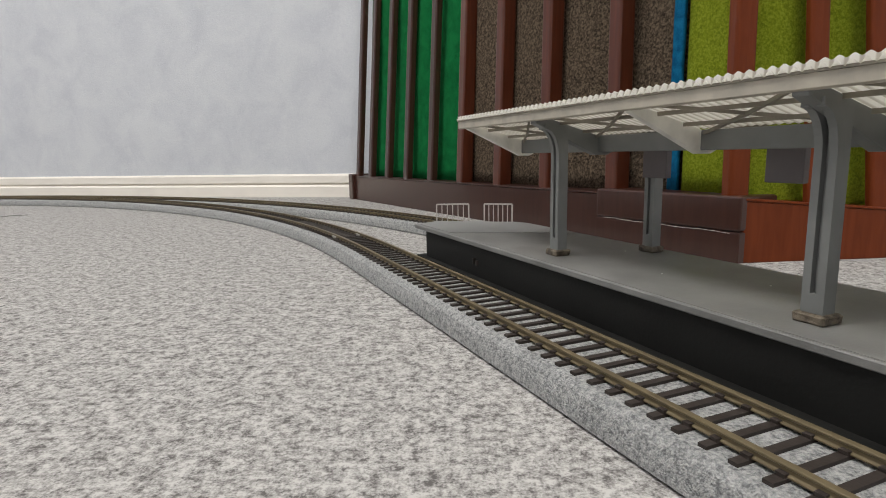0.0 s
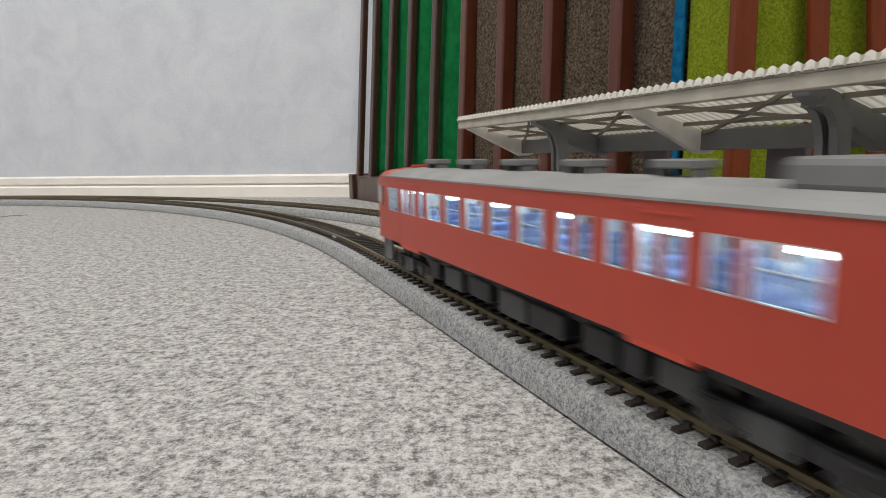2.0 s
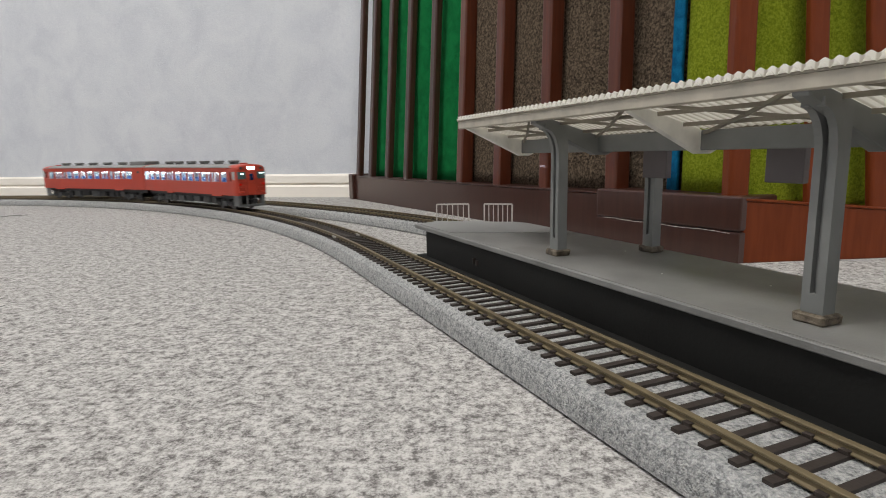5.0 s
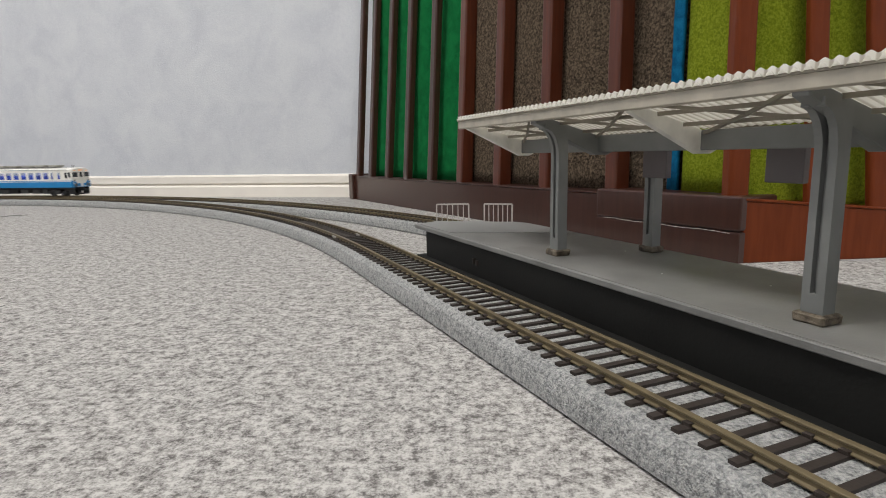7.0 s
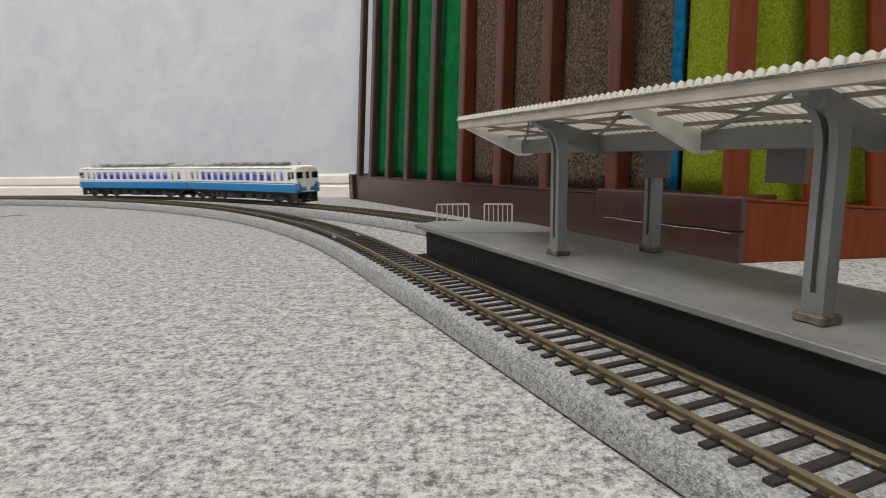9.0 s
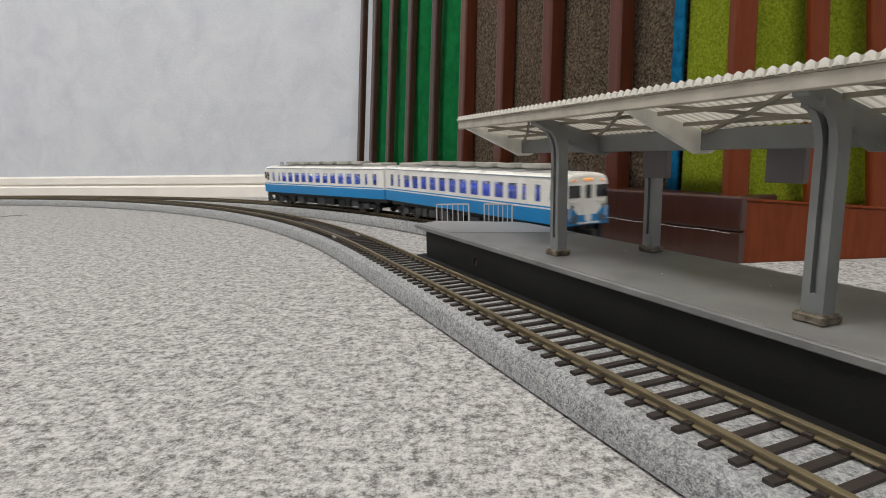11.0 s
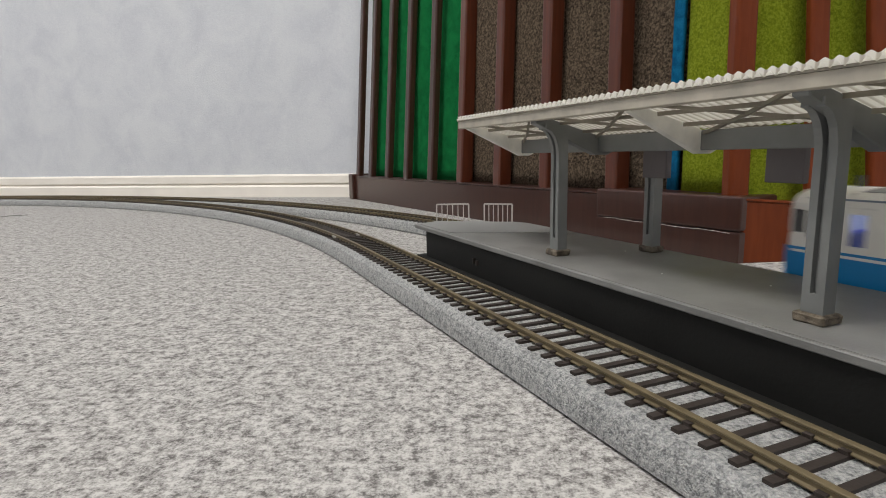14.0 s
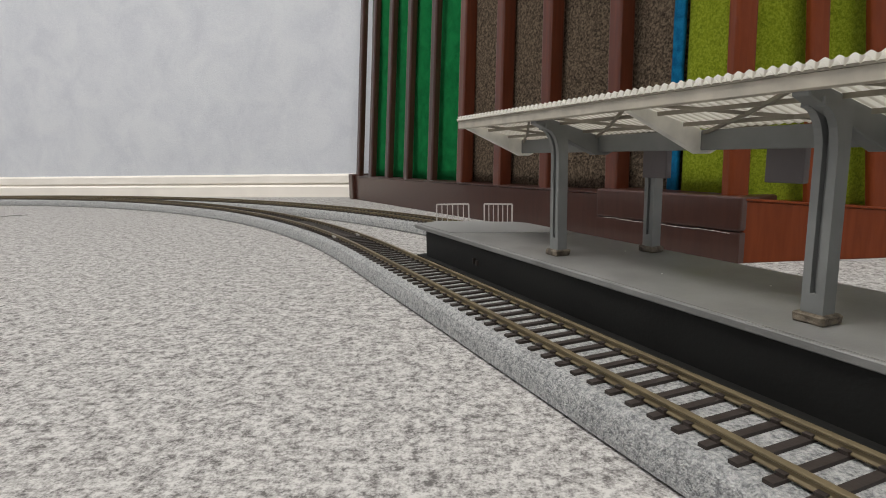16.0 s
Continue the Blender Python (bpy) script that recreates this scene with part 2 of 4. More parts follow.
# skirting: two stepped courses with a groove between
bm = bmesh.new()
prism(bm, [(0, 0), (0, 38.8), (-1.6, 38.6), (-4.8, 35.6), (-4.8, 24.0), (-0.2, 23.6), (-0.2, 20.6), (-5.2, 20.6), (-8.6, 17.6), (-8.6, 0)], "x", -2600, 22)
skirt = part("baseboard", bm, CREAM)
skirt.matrix_basis = wall.matrix_basis.copy()
tagged(skirt, "cream stepped baseboard with a dark groove along the wall", "baseboard", kind="structure")
for name, x, y, dx, dy, L in (("wall_east", 1900, -2600, 0, 1, 4300), ("wall_south", -2600, -2500, 1, 0, 5200), ("wall_west", -2500, 1700, 0, -1, 4300)):
    w = part(name, boxes((0, L, -60, 0, -20, 2400)), WALLPAPER)
    w.matrix_basis = wall_pose(x, y, dx, dy)
    tagged(w, "pale textured wallpaper wall of the room", "wall", kind="structure")
ceil = part("ceiling", boxes((-2700, 2700, -2700, 2000, 2400, 2460)), CEILING)
tagged(ceil, "plain white papered ceiling", "ceiling", kind="structure")
for lx, ly in ((-1000, -100), (550, -1100)):
    lamp = empty("ceiling_light", Matrix.Translation((lx * MM, ly * MM, 2.4)))
    part("frame", boxes((-480, 480, -480, -460, -50, 0), (-480, 480, 460, 480, -50, 0), (-480, -460, -460, 460, -50, 0), (460, 480, -460, 460, -50, 0)), CREAM, lamp)
    part("diffuser", boxes((-458, 458, -458, 458, -40, -30)), PANEL, lamp)
    tagged(lamp, "square white ceiling light panel", "ceiling light", "ceiling lights")
# ---- wooden rack: ledges, battens and the sheets of material behind ----
RACK = Vector((-137.0, 893.0))
RACK_D = Vector((0.4835, -0.8753))
RACK_L = 646.0
rack_m = wall_pose(RACK.x, RACK.y, *RACK_D)      # local x along the ledge to the corner, local y behind it
CORNER = RACK + RACK_D * RACK_L
SIDE_D = Vector((0.9962, 0.0872))
side_m = wall_pose(CORNER.x, CORNER.y, *SIDE_D)


def board(name, bm, material, m, label, category, group=""):
    ob = part(name, bm, material)
    ob.matrix_basis = m
    return tagged(ob, label, category, group)


def batten(m, x, lean_x, lean_y, material, label, width=12.0, depth=13.0, z0=37.0):
    """An upright post; x is the edge of its front face nearer the corner."""
    bm = bmesh.new()
    prism(bm, [(-width, 0), (0, 0), (0, depth), (-width, depth)], "z", 0, 420)
    bmesh.ops.bevel(bm, geom=[e for e in bm.edges if abs(e.verts[0].co.z - e.verts[1].co.z) > 1], offset=2.2, segments=4, profile=0.5, affect="EDGES")
    ob = part("wooden_batten", bm, material, smooth=False)
    ob.matrix_basis = m @ Matrix.Translation((x * MM, 1.5 * MM, z0 * MM)) @ Matrix.Rotation(lean_x, 4, "X") @ Matrix.Rotation(lean_y, 4, "Y")
    return tagged(ob, label, "batten", "upright battens of the rack")


def hanging(name, m, x0, x1, y, wave, length, z0, z1, material, label, category, lean=0.0, folds=0.0, seed=1, thick=4.0):
    """An upright sheet that bulges between the battens; thickness to the back."""
    bm = bmesh.new()
    n, k = max(8, int((x1 - x0) / 5)), 26
    grid = []
    for i in range(n + 1):
        x = x0 + (x1 - x0) * i / n
        col = []
        for j in range(k + 1):
            z = z0 + (z1 - z0) * j / k
            b = -wave * abs(math.sin(math.pi * (x - x0) / length)) ** 0.7
            b += folds * noise.noise((x * 0.02, z * 0.005, seed)) + 0.5 * noise.noise((x * 0.1, z * 0.1, seed))
            col.append(bm.verts.new((x + folds * 0.6 * noise.noise((z * 0.006, x * 0.01, seed + 9)), y + b + (z - z0) * lean, z)))
        grid.append(col)
    for a, b in zip(grid, grid[1:]):
        for j in range(k):
            bm.faces.new((a[j], b[j], b[j + 1], a[j + 1]))
    r = bmesh.ops.extrude_face_region(bm, geom=bm.faces[:])
    for v in r["geom"]:
        if isinstance(v, bmesh.types.BMVert):
            v.co.y += thick
    bmesh.ops.recalc_face_normals(bm, faces=bm.faces[:])
    ob = part(name, bm, material, smooth=True)
    ob.matrix_basis = m
    return tagged(ob, label, category)


def rack():
    ledge = empty("wooden_ledge", rack_m)
    tagged(ledge, "dark-stained wooden ledge running along the carpet", "ledge")
    part("front_board", boxes((4, 529.5, 0, 14, 0, 35.4), bevel=0.6, seg=1), WALNUT, ledge)
    part("top_board", boxes((4, 529.5, -0.5, 40, 35.5, 37), bevel=0.5, seg=2), WALNUT, ledge)
    board("end_block", boxes((-14, 3.5, -4.5, 40, 0, 39.5), bevel=1.6, seg=2), WALNUT, rack_m, "dark wooden end block of the ledge against the wall", "block")
    cb = empty("corner_box", rack_m)
    tagged(cb, "dark-stained wooden corner box of the rack with a pale seam", "wooden box")
    part("body", boxes((530, RACK_L, -3, 46, 0, 18.4), bevel=0.5, seg=1), WALNUT, cb)
    part("lid", boxes((530, RACK_L, -3.4, 46, 18.9, 39.6), bevel=1.6, seg=3), WALNUT, cb)
    bm = bmesh.new()
    for i in range(10):
        a, b = 538 + i * 10.2, 538 + (i + 1) * 10.2
        bar(bm, (a, -3.3, 18.0 + 0.35 * math.sin(i * 1.7) - 0.06 * i + 0.5), (b, -3.3, 18.0 + 0.35 * math.sin((i + 1) * 1.7) - 0.06 * i + 0.44), 0.22, 0.2)
    part("seam", bm, CREAM, cb, "pale chipped seam")
    ledge = empty("side_ledge", side_m)
    tagged(ledge, "red-brown stained wooden ledge at the short side of the rack", "ledge")
    for name, low, high, y0, y1 in (("front_board", (0, 0), (36.6, 22.3), 1.0, 14), ("top_board", (36.7, 22.4), (38.3, 24.0), 0.5, 40)):
        bm = bmesh.new()
        prism(bm, [(1, low[0]), (170, low[1]), (170, high[1]), (1, high[0])], "y", y0, y1)
        bmesh.ops.bevel(bm, geom=bm.edges[:], offset=0.5, segments=2, profile=0.5, affect="EDGES")
        part(name, bm, CHESTNUT, ledge)
    for i, x in enumerate((20.6, 71.0, 132.0, 192.3, 259.4, 328.2, 399.0, 470.0, 548.8)):
        back = radians(4.3 * (1 - (x / 560) ** 2))
        batten(rack_m, x - 4.5, -back, 0, WALNUT if i < 5 else CHESTNUT_DARK, "upright dark-stained wooden batten standing on the ledge", z0=36.5 if i < 8 else 39, depth=9.0 if i < 5 else 15.0)
    for x, lean, w in ((52.5, -4.0, 12), (93.0, -6.0, 12), (132.0, -6.0, 12)):
        batten(side_m, x, 0, radians(lean), CHESTNUT, "upright red-brown wooden batten at the short side of the rack", width=w, depth=6.0, z0=38.0 - max(0, x - 1) * 0.0846 - 1.5)
    ob = batten(side_m @ Matrix.Translation((0, 0.006, 0)), 8.0, 0, radians(-1.0), CHESTNUT, "red-brown corner batten standing on the corner box", width=12.8, depth=10, z0=36.6)
    hanging("green_felt_sheet", rack_m, 24, 318, 17, 1.0, 68, 37.2, 400, GREEN_FELT, "hanging sheet of bright green felt behind battens", "felt sheet", 0.06, 5.0, 3, 2)
    hanging("brown_carpet_sheet", rack_m, 300, 588, 24, 6.0, 71, 37.2, 400, BROWN_PILE, "upright brown speckled pile carpet bulging between battens", "carpet", 0.03, 1.0, 5, 5)
    hanging("blue_felt_sheet", rack_m, 576.5, 585.5, 17.5, 1.5, 20, 39.8, 400, BLUE_EDGE, "narrow upright edge of blue felt", "felt sheet", 0.0, 0.6, 7, 3)
    hanging("lime_turf_sheet", rack_m, 590, 634, 16, 4.0, 60, 39.8, 400, LIME_TURF, "upright lime green artificial turf behind battens", "turf sheet", 0.0, 0.8, 8, 4)
    hanging("lime_turf_sheet", side_m, 3.5, 168, 16, 3.0, 42, 24.3, 400, LIME_TURF, "upright lime green artificial turf behind red-brown battens", "turf sheet", 0.0, 0.8, 9, 4)


rack()
# ---- tracks ----
def strip(track, s0, s1, outline, step=8.0):
    """Sweep a closed outline (side, z) along the track; side counts to the left of the way out."""
    bm = bmesh.new()
    rings = []
    n = max(2, int((s1 - s0) / step))
    for i in range(n + 1):
        s = s0 + (s1 - s0) * i / n
        ring = []
        for side, z in outline:
            p, h = track.at(s, side)
            ring.append(bm.verts.new((p.x, p.y, max(0.0, z + p.z) if z else 0.0)))
        rings.append(ring)
    k = len(outline)
    for a, b in zip(rings, rings[1:]):
        for j in range(k):
            bm.faces.new((a[j], a[(j + 1) % k], b[(j + 1) % k], b[j]))
    bm.faces.new(rings[0])
    bm.faces.new(rings[-1][::-1])
    bmesh.ops.recalc_face_normals(bm, faces=bm.faces[:])
    return bm


def railway(track, s0, s1, label, near):
    th = empty("railway_track", Matrix.Identity(4))
    tagged(th, label, "railway track", "tracks")
    foam = part("roadbed", strip(track, s0, s1, [(17.5, 0), (18.7, 0.9), (18.3, 4.6), (17.2, 7.6), (15.2, BED), (-15.2, BED), (-17.2, 7.6), (-18.3, 4.6), (-18.7, 0.9), (-17.5, 0)]), FOAM, th, "grey granular foam roadbed")
    for side in (8.7, -8.7):
        z0, z1 = BED + 0.8, RAILTOP
        prof = [(-1.15, z0), (1.15, z0), (1.15, z0 + .3), (.6, z0 + .6), (.6, z1 - .7), (.85, z1 - .5), (.85, z1 - .1), (.75, z1), (-.75, z1), (-.85, z1 - .1),
                (-.85, z1 - .5), (-.6, z1 - .7), (-.6, z0 + .6), (-1.15, z0 + .3)]
        part("rail", strip(track, s0, s1, [(side + a, b) for a, b in prof], 10), RAIL, th, "weathered brass-coloured rail")
    tie = boxes((-1.05, 1.05, -13.6, 13.6, BED - 0.4, BED + 0.8))
    for sd in (8.7, -8.7):
        for q in (-1.3, 1.3):
            box(tie, -0.9, 0.9, sd + q - .65, sd + q + .65, BED + 0.8, BED + 1.6)
    bmesh.ops.scale(tie, vec=(MM, MM, MM), verts=tie.verts)
    me = bpy.data.meshes.new("sleeper")
    tie.to_mesh(me)
    tie.free()
    me.materials.append(SLEEPER)
    s, i = s0 + 4, 0
    rest_v, rest_f = [], []
    while s < s1 - 3:
        m = track.stand(s, 0)
        if near[0] < s < near[1]:
            ob = new("sleeper", me)
            ob.parent = th
            ob.matrix_basis = m
        else:
            base = len(rest_v)
            rest_v += [m @ v.co for v in me.vertices]
            rest_f += [[base + j for j in f.vertices] for f in me.polygons]
        s += 6.95
        i += 1
    if near[0] < 100:      # a stretch of set track with a closed web, and its joiners
        part("track_web", strip(track, 398, 520, [(7.6, BED - .2), (7.6, BED + .55), (-7.6, BED + .55), (-7.6, BED - .2)]), BALLAST_DARK, th, "dark web between the rails")
        for sd in (8.7, -8.7):
            j = boxes((-3.2, 3.2, sd + 1.1, sd + 2.3, BED + .8, RAILTOP - .6), (-3.2, 3.2, sd - 2.3, sd - 1.1, BED + .8, RAILTOP - .6), bevel=.2)
            ob = part("rail_joiner", j, RAIL_JOINT, th, "pale rail joiner")
            ob.matrix_basis = track.stand(396, 0)
    rm = bpy.data.meshes.new("far_sleepers")
    rm.from_pydata(rest_v, [], rest_f)
    rm.materials.append(SLEEPER)
    ob = new("far_sleepers", rm)
    ob.parent = th
    tagged(ob, "dark brown sleepers", kind="stuff")
    return th


railway(NEAR, -1000, 4560, "model railway track on a grey foam roadbed curving along the carpet", (40, 1000))
railway(FAR, -1000, 3900, "model railway track on a grey roadbed behind the platform", (300, 1000))

# ---- platform, its canopy and fences ----
PZ = 23.3


def platform():
    th = empty("station_platform", line_pose(0, 0))
    tagged(th, "grey model station platform with black painted sides", "platform")
    bm = bmesh.new()   # local x along, local y = -v
    prism(bm, [(337.5, -126.8), (345, -145), (312, -186.5), (302, -190), (-600, -184.5), (-600, -120.5)], "z", PZ - 2.4, PZ)
    bmesh.ops.bevel(bm, geom=bm.edges[:], offset=0.35, segments=1, affect="EDGES")
    part("deck", bm, PLAT_TOP, th, "grey painted platform deck")
    bm = bmesh.new()
    prism(bm, [(321, -128.3), (300, -184), (-590, -180), (-590, -123.6)], "z", 0, PZ - 2.4)
    part("side_wall", bm, PLAT_SIDE, th, "black painted side wall")
    bm = bmesh.new()
    prism(bm, [(328, -124.6), (330, -131), (-590, -126), (-590, -119.9)], "z", 0, 5.2)
    part("plinth", bm, PLAT_SIDE, th, "black plinth along the foot of the side wall")
    # a slightly paler grey line along the near rim of the deck
    bm = bmesh.new()
    prism(bm, [(-600, -121.9), (336, -128.0), (336, -129.0), (-600, -122.9)], "z", PZ, PZ + 0.15)
    part("edge_line", bm, PLAT_EDGE, th, "slightly paler edge line")
    bm = bmesh.new()
    prism(bm, [(288, -129.4), (334.5, -129.4), (343.4, -145), (311.2, -185.6), (302, -189), (250.5, -188.6)], "z", PZ - 0.5, PZ + 0.3)
    part("end_plate", bm, PLAT_END, th, "paler grey end plate of the deck")
    bm = boxes((250.6, 251.6, -126.6, -125.2, 12.2, 15.0), (247.5, 248.5, -126.6, -125.2, 11.8, 14.2))
    part("socket", bm, SLEEPER, th)
    return th


def fence(u0, v0, u1, v1, label):
    a, b = plan(u0, v0), plan(u1, v1)
    th = empty("platform_fence", Matrix.Translation((a + Vector((0, 0, PZ))) * MM))
    e = b - a
    for i in range(7):
        bm = bmesh.new()
        w = 0.9 if i in (0, 6) else 0.55
        q = e * (i / 6)
        box(bm, q.x - w / 2, q.x + w / 2, q.y - w / 2, q.y + w / 2, 0, 11.2)
        part("post" if i in (0, 6) else "baluster", bm, FENCE, th)
    bm = bmesh.new()
    bar(bm, (0, 0, 11.4), (e.x, e.y, 11.4), 1.0, 0.9)
    part("handrail", bm, FENCE, th)
    return tagged(th, label, "fence", "platform end fences")


CZ = 82.8       # top of the canopy's eaves beam
VAL = 161.5     # line of the valley
VZ = 73.0
EAVE, EAVE2 = 128.0, 195.0


def rib_outline(h0, h1):
    """Half a cross rib from the near eave to the valley and up to the other eave, as (local y, z)."""
    return [(-EAVE, CZ - 0.6), (-VAL, VZ), (-EAVE2, CZ - 0.6), (-EAVE2, CZ - h0), (-VAL - 3, VZ - h1), (-VAL + 3, VZ - h1), (-EAVE, CZ - h0)]


def canopy():
    th = empty("platform_canopy", line_pose(0, 0))
    tagged(th, "butterfly platform canopy with corrugated white roof on grey columns", "canopy")
    u_end, u_start = 269.0, -260.0
    # corrugated roof sheets, one to each side of the valley
    for e in (EAVE - 1.6, EAVE2 + 1.6):
        bm = bmesh.new()
        n = int((u_end - u_start) / 0.5)
        rows = []
        for i in range(n + 1):
            u = u_start + (u_end - u_start) * i / n
            w = 0.4 * math.sin(u * math.tau / 3.05)
            rows.append([bm.verts.new((u, -e, CZ + 2.7 + w)), bm.verts.new((u, -VAL, VZ + 2.5 + w)),
                         bm.verts.new((u, -VAL, VZ + 1.2 + 1.5 * w)), bm.verts.new((u, -e - (0.8 if e > VAL else -0.8), CZ + 1.3 + 1.5 * w)), bm.verts.new((u, -e, CZ + 0.95))])
        for a, b in zip(rows, rows[1:]):
            for j in range(5):
                bm.faces.new((a[j], a[(j + 1) % 5], b[(j + 1) % 5], b[j]))
        bm.faces.new(rows[0])
        bm.faces.new(rows[-1][::-1])
        bmesh.ops.recalc_face_normals(bm, faces=bm.faces[:])
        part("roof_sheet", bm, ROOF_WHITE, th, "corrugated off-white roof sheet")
    # eaves beams and valley girder
    for e, o in ((EAVE, 1.3), (EAVE2, -1.3)):
        bm = bmesh.new()
        prism(bm, [(-e + o, CZ + 0.2), (-e + o, CZ - 3.0), (-e + o * .4, CZ - 3.4), (-e - o * .6, CZ - 3.4), (-e - o * .6, CZ + 0.2)], "x", u_start, u_end)
        part("eaves_beam", bm, RIB_WHITE, th, "aged ivory eaves beam")
        # the dark gap line under the roof edge, put in as a dark strip
        bm = bmesh.new()
        prism(bm, [(-e + o * 1.5, CZ + 0.9), (-e + o * 1.5, CZ + 0.25), (-e - o, CZ + 0.25), (-e - o, CZ + 0.9)], "x", u_start, u_end)
        part("gap_strip", bm, RIB_DARK, th)
    part("valley_girder", boxes((u_start, 262, -VAL - 2.2, -VAL + 2.2, 66.6, 73.4), bevel=0.3), STEEL, th, "grey valley girder")
    # cross ribs
    for k in range(9):
        bm = bmesh.new()
        column = k % 2 == 1
        u = (200.5, 89.0, -28.0, -144.0)[k // 2] if column else 262.0 - 58.0 * k
        prism(bm, rib_outline(3.6 if not column else 4.4, 7.6), "x", u - (1.4 if not column else 2.2), u + (1.4 if not column else 2.2))
        bmesh.ops.bevel(bm, geom=bm.edges[:], offset=0.3, segments=1, affect="EDGES")
        part("cross_rib", bm, STEEL if column else RIB_LIGHT, th, "" if column else "pale ivory cross rib")
    # purlins and diagonal braces under each bay
    for e in (EAVE, EAVE2):
        def under(u, f, drop=0.6):
            return Vector((u, -(e + (VAL - e) * f), CZ - 0.2 + (VZ - CZ) * f - drop))
        for k in range(8):
            u0, u1 = 262.0 - 58.0 * k - 1, 262.0 - 58.0 * (k + 1) + 1
            for f in (0.36, 0.70):
                bm = bmesh.new()
                bar(bm, under(u0, f), under(u1, f), 1.0, 1.3)
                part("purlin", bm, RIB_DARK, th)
            mid = (u0 + u1) / 2
            for a, b in ((under(u0, 0.03), under(mid, 0.53)), (under(mid, 0.53), under(u1, 0.97)), (under(u0, 0.97, 1.0), under(mid, 0.53, 1.0)), (under(mid, 0.53, 1.0), under(u1, 0.03, 1.0))):
                bm = bmesh.new()
                bar(bm, a, b, 0.9, 1.1)
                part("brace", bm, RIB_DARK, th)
    # columns: rolled section with a slot down the face, haunch at the head, footing
    for v, s, us in ((141.0, 1, (200.5, 89.0, -28.0, -144.0)), (180.5, -1, (187.5, 71.0, -45.0, -160.0))):
        for u in us:
            y = -v
            fz = PZ + 2.6
            head = CZ - 4.2 - (v - EAVE if s > 0 else EAVE2 - v) * 0.29
            bm = bmesh.new()
            w, dp, g = 2.85, 2.3, 0.8
            face = y + dp * s
            back = y - dp * s
            sec = [(u - w, back), (u - g, back), (u - g, back + 1.2 * s), (u + g, back + 1.2 * s), (u + g, back), (u + w, back), (u + w, face), (u + g, face), (u + g, face - 1.7 * s), (u - g, face - 1.7 * s), (u - g, face), (u - w, face)]
            prism(bm, sec, "z", fz + 5.0, head + 2.0)
            box(bm, u - w, u + w, min(y - dp * s, face), max(y - dp * s, face), fz, fz + 5.0)
            col = part("column", bm, STEEL, th, "grey column with a slot")
            bm = bmesh.new()     # two curved cheeks, the slot runs on between them
            low, high = CZ - 17.5, CZ - 4.4 - 0.43 * 5.2
            pts = [(face + s * 6.2 * (1 - math.cos(i / 8 * math.pi / 2)), low + (high - low) * math.sin(i / 8 * math.pi / 2)) for i in range(9)]
            pts += [(face + s * 6.2, high + 2.0), (face - s * 0.2, high + 0.5), (face - s * 0.2, low)]
            for a, b in ((u - w, u - g), (u + g, u + w)):
                prism(bm, pts, "x", a, b)
            part("haunch", bm, STEEL, col)
            bm = boxes((u - 4.1, u + 4.1, y - 3.7, y + 3.7, PZ, PZ + 2.6), bevel=0.5, seg=1)
            for vv in bm.verts:
                vv.co += Vector((noise.noise(vv.co * 0.7), noise.noise(vv.co * 0.7 + Vector((5, 0, 0))), 0)) * 0.45
            part("footing", bm, FOOT, col, "weathered brown footing")
    # boards that hang from the girder
    for u in (181.0, 124.5, 8.0, -50.0):
        part("hanging_board", boxes((u - 6.6, u + 6.6, -177, -174, 55.6, 70.0), bevel=0.3), BOARD, th, "plain dark grey hanging board")
    return th


platform()
fence(346 - 5, 144, 331, 162.5, "small pale metal fence at the platform end")
fence(324.5, 170.5, 313.0, 184.5, "small pale metal fence at the platform end")
canopy()


# ---- small loose bits ----
def specks():
    rnd = random.Random(12)
    for u, v in ((193.0, 171.0), (150.0, 150.0), (228.0, 158.0), (120.0, 166.0)):
        bm = bmesh.new()
        bmesh.ops.create_icosphere(bm, subdivisions=1, radius=0.35)
        for q in bm.verts:
            q.co.z = q.co.z * 0.5 + 0.15
        ob = part("paint_fleck", bm, WHITE_FLECK)
        ob.matrix_basis = Matrix.Translation(plan(u, v, PZ) * MM)
        tagged(ob, "tiny white fleck lying on the grey deck", "fleck", "flecks on the deck")
    for pts, nm in (([(-560, 700), (-550, 718), (-534, 729)], "dark thread lying on the grey carpet"),
                    ([(-640, 660), (-628, 668), (-610, 671)], "short dark thread lying on the grey carpet")):
        bm = bmesh.new()
        for a, b in zip(pts, pts[1:]):
            bar(bm, (a[0], a[1], 0.35), (b[0], b[1], 0.25), 0.6, 0.5)
        tagged(part("loose_thread", bm, THREAD), nm, "thread", "threads on the carpet")


WHITE_FLECK = mat("white_fleck", (0.7, 0.7, 0.68), 0.6)
THREAD = mat("grey_thread", (0.09, 0.085, 0.08), 0.9)
specks()
# ---- railcars ----
RED = mat("vermilion_body_paint", (0.425, 0.049, 0.026), 0.40, vary=0.05, scale=40, bump=0.04)
GREY_ROOF = mat("grey_roof_paint", (0.27, 0.27, 0.262), 0.6, vary=0.1, scale=60)
IVORY = mat("ivory_body_paint", (0.87, 0.85, 0.79), 0.28, vary=0.03, scale=40, bump=0.03)
AZURE = mat("azure_body_paint", (0.004, 0.225, 0.54), 0.35, vary=0.05, scale=40, bump=0.03)
WHITE_LINE = mat("white_line_paint", (0.78, 0.78, 0.76), 0.4, vary=0.02)
UNDER = mat("black_underframe_plastic", (0.016, 0.016, 0.017), 0.55, vary=0.2, scale=120)
GEAR = mat("grey_underfloor_plastic", (0.058, 0.060, 0.060), 0.6, vary=0.2, scale=120)
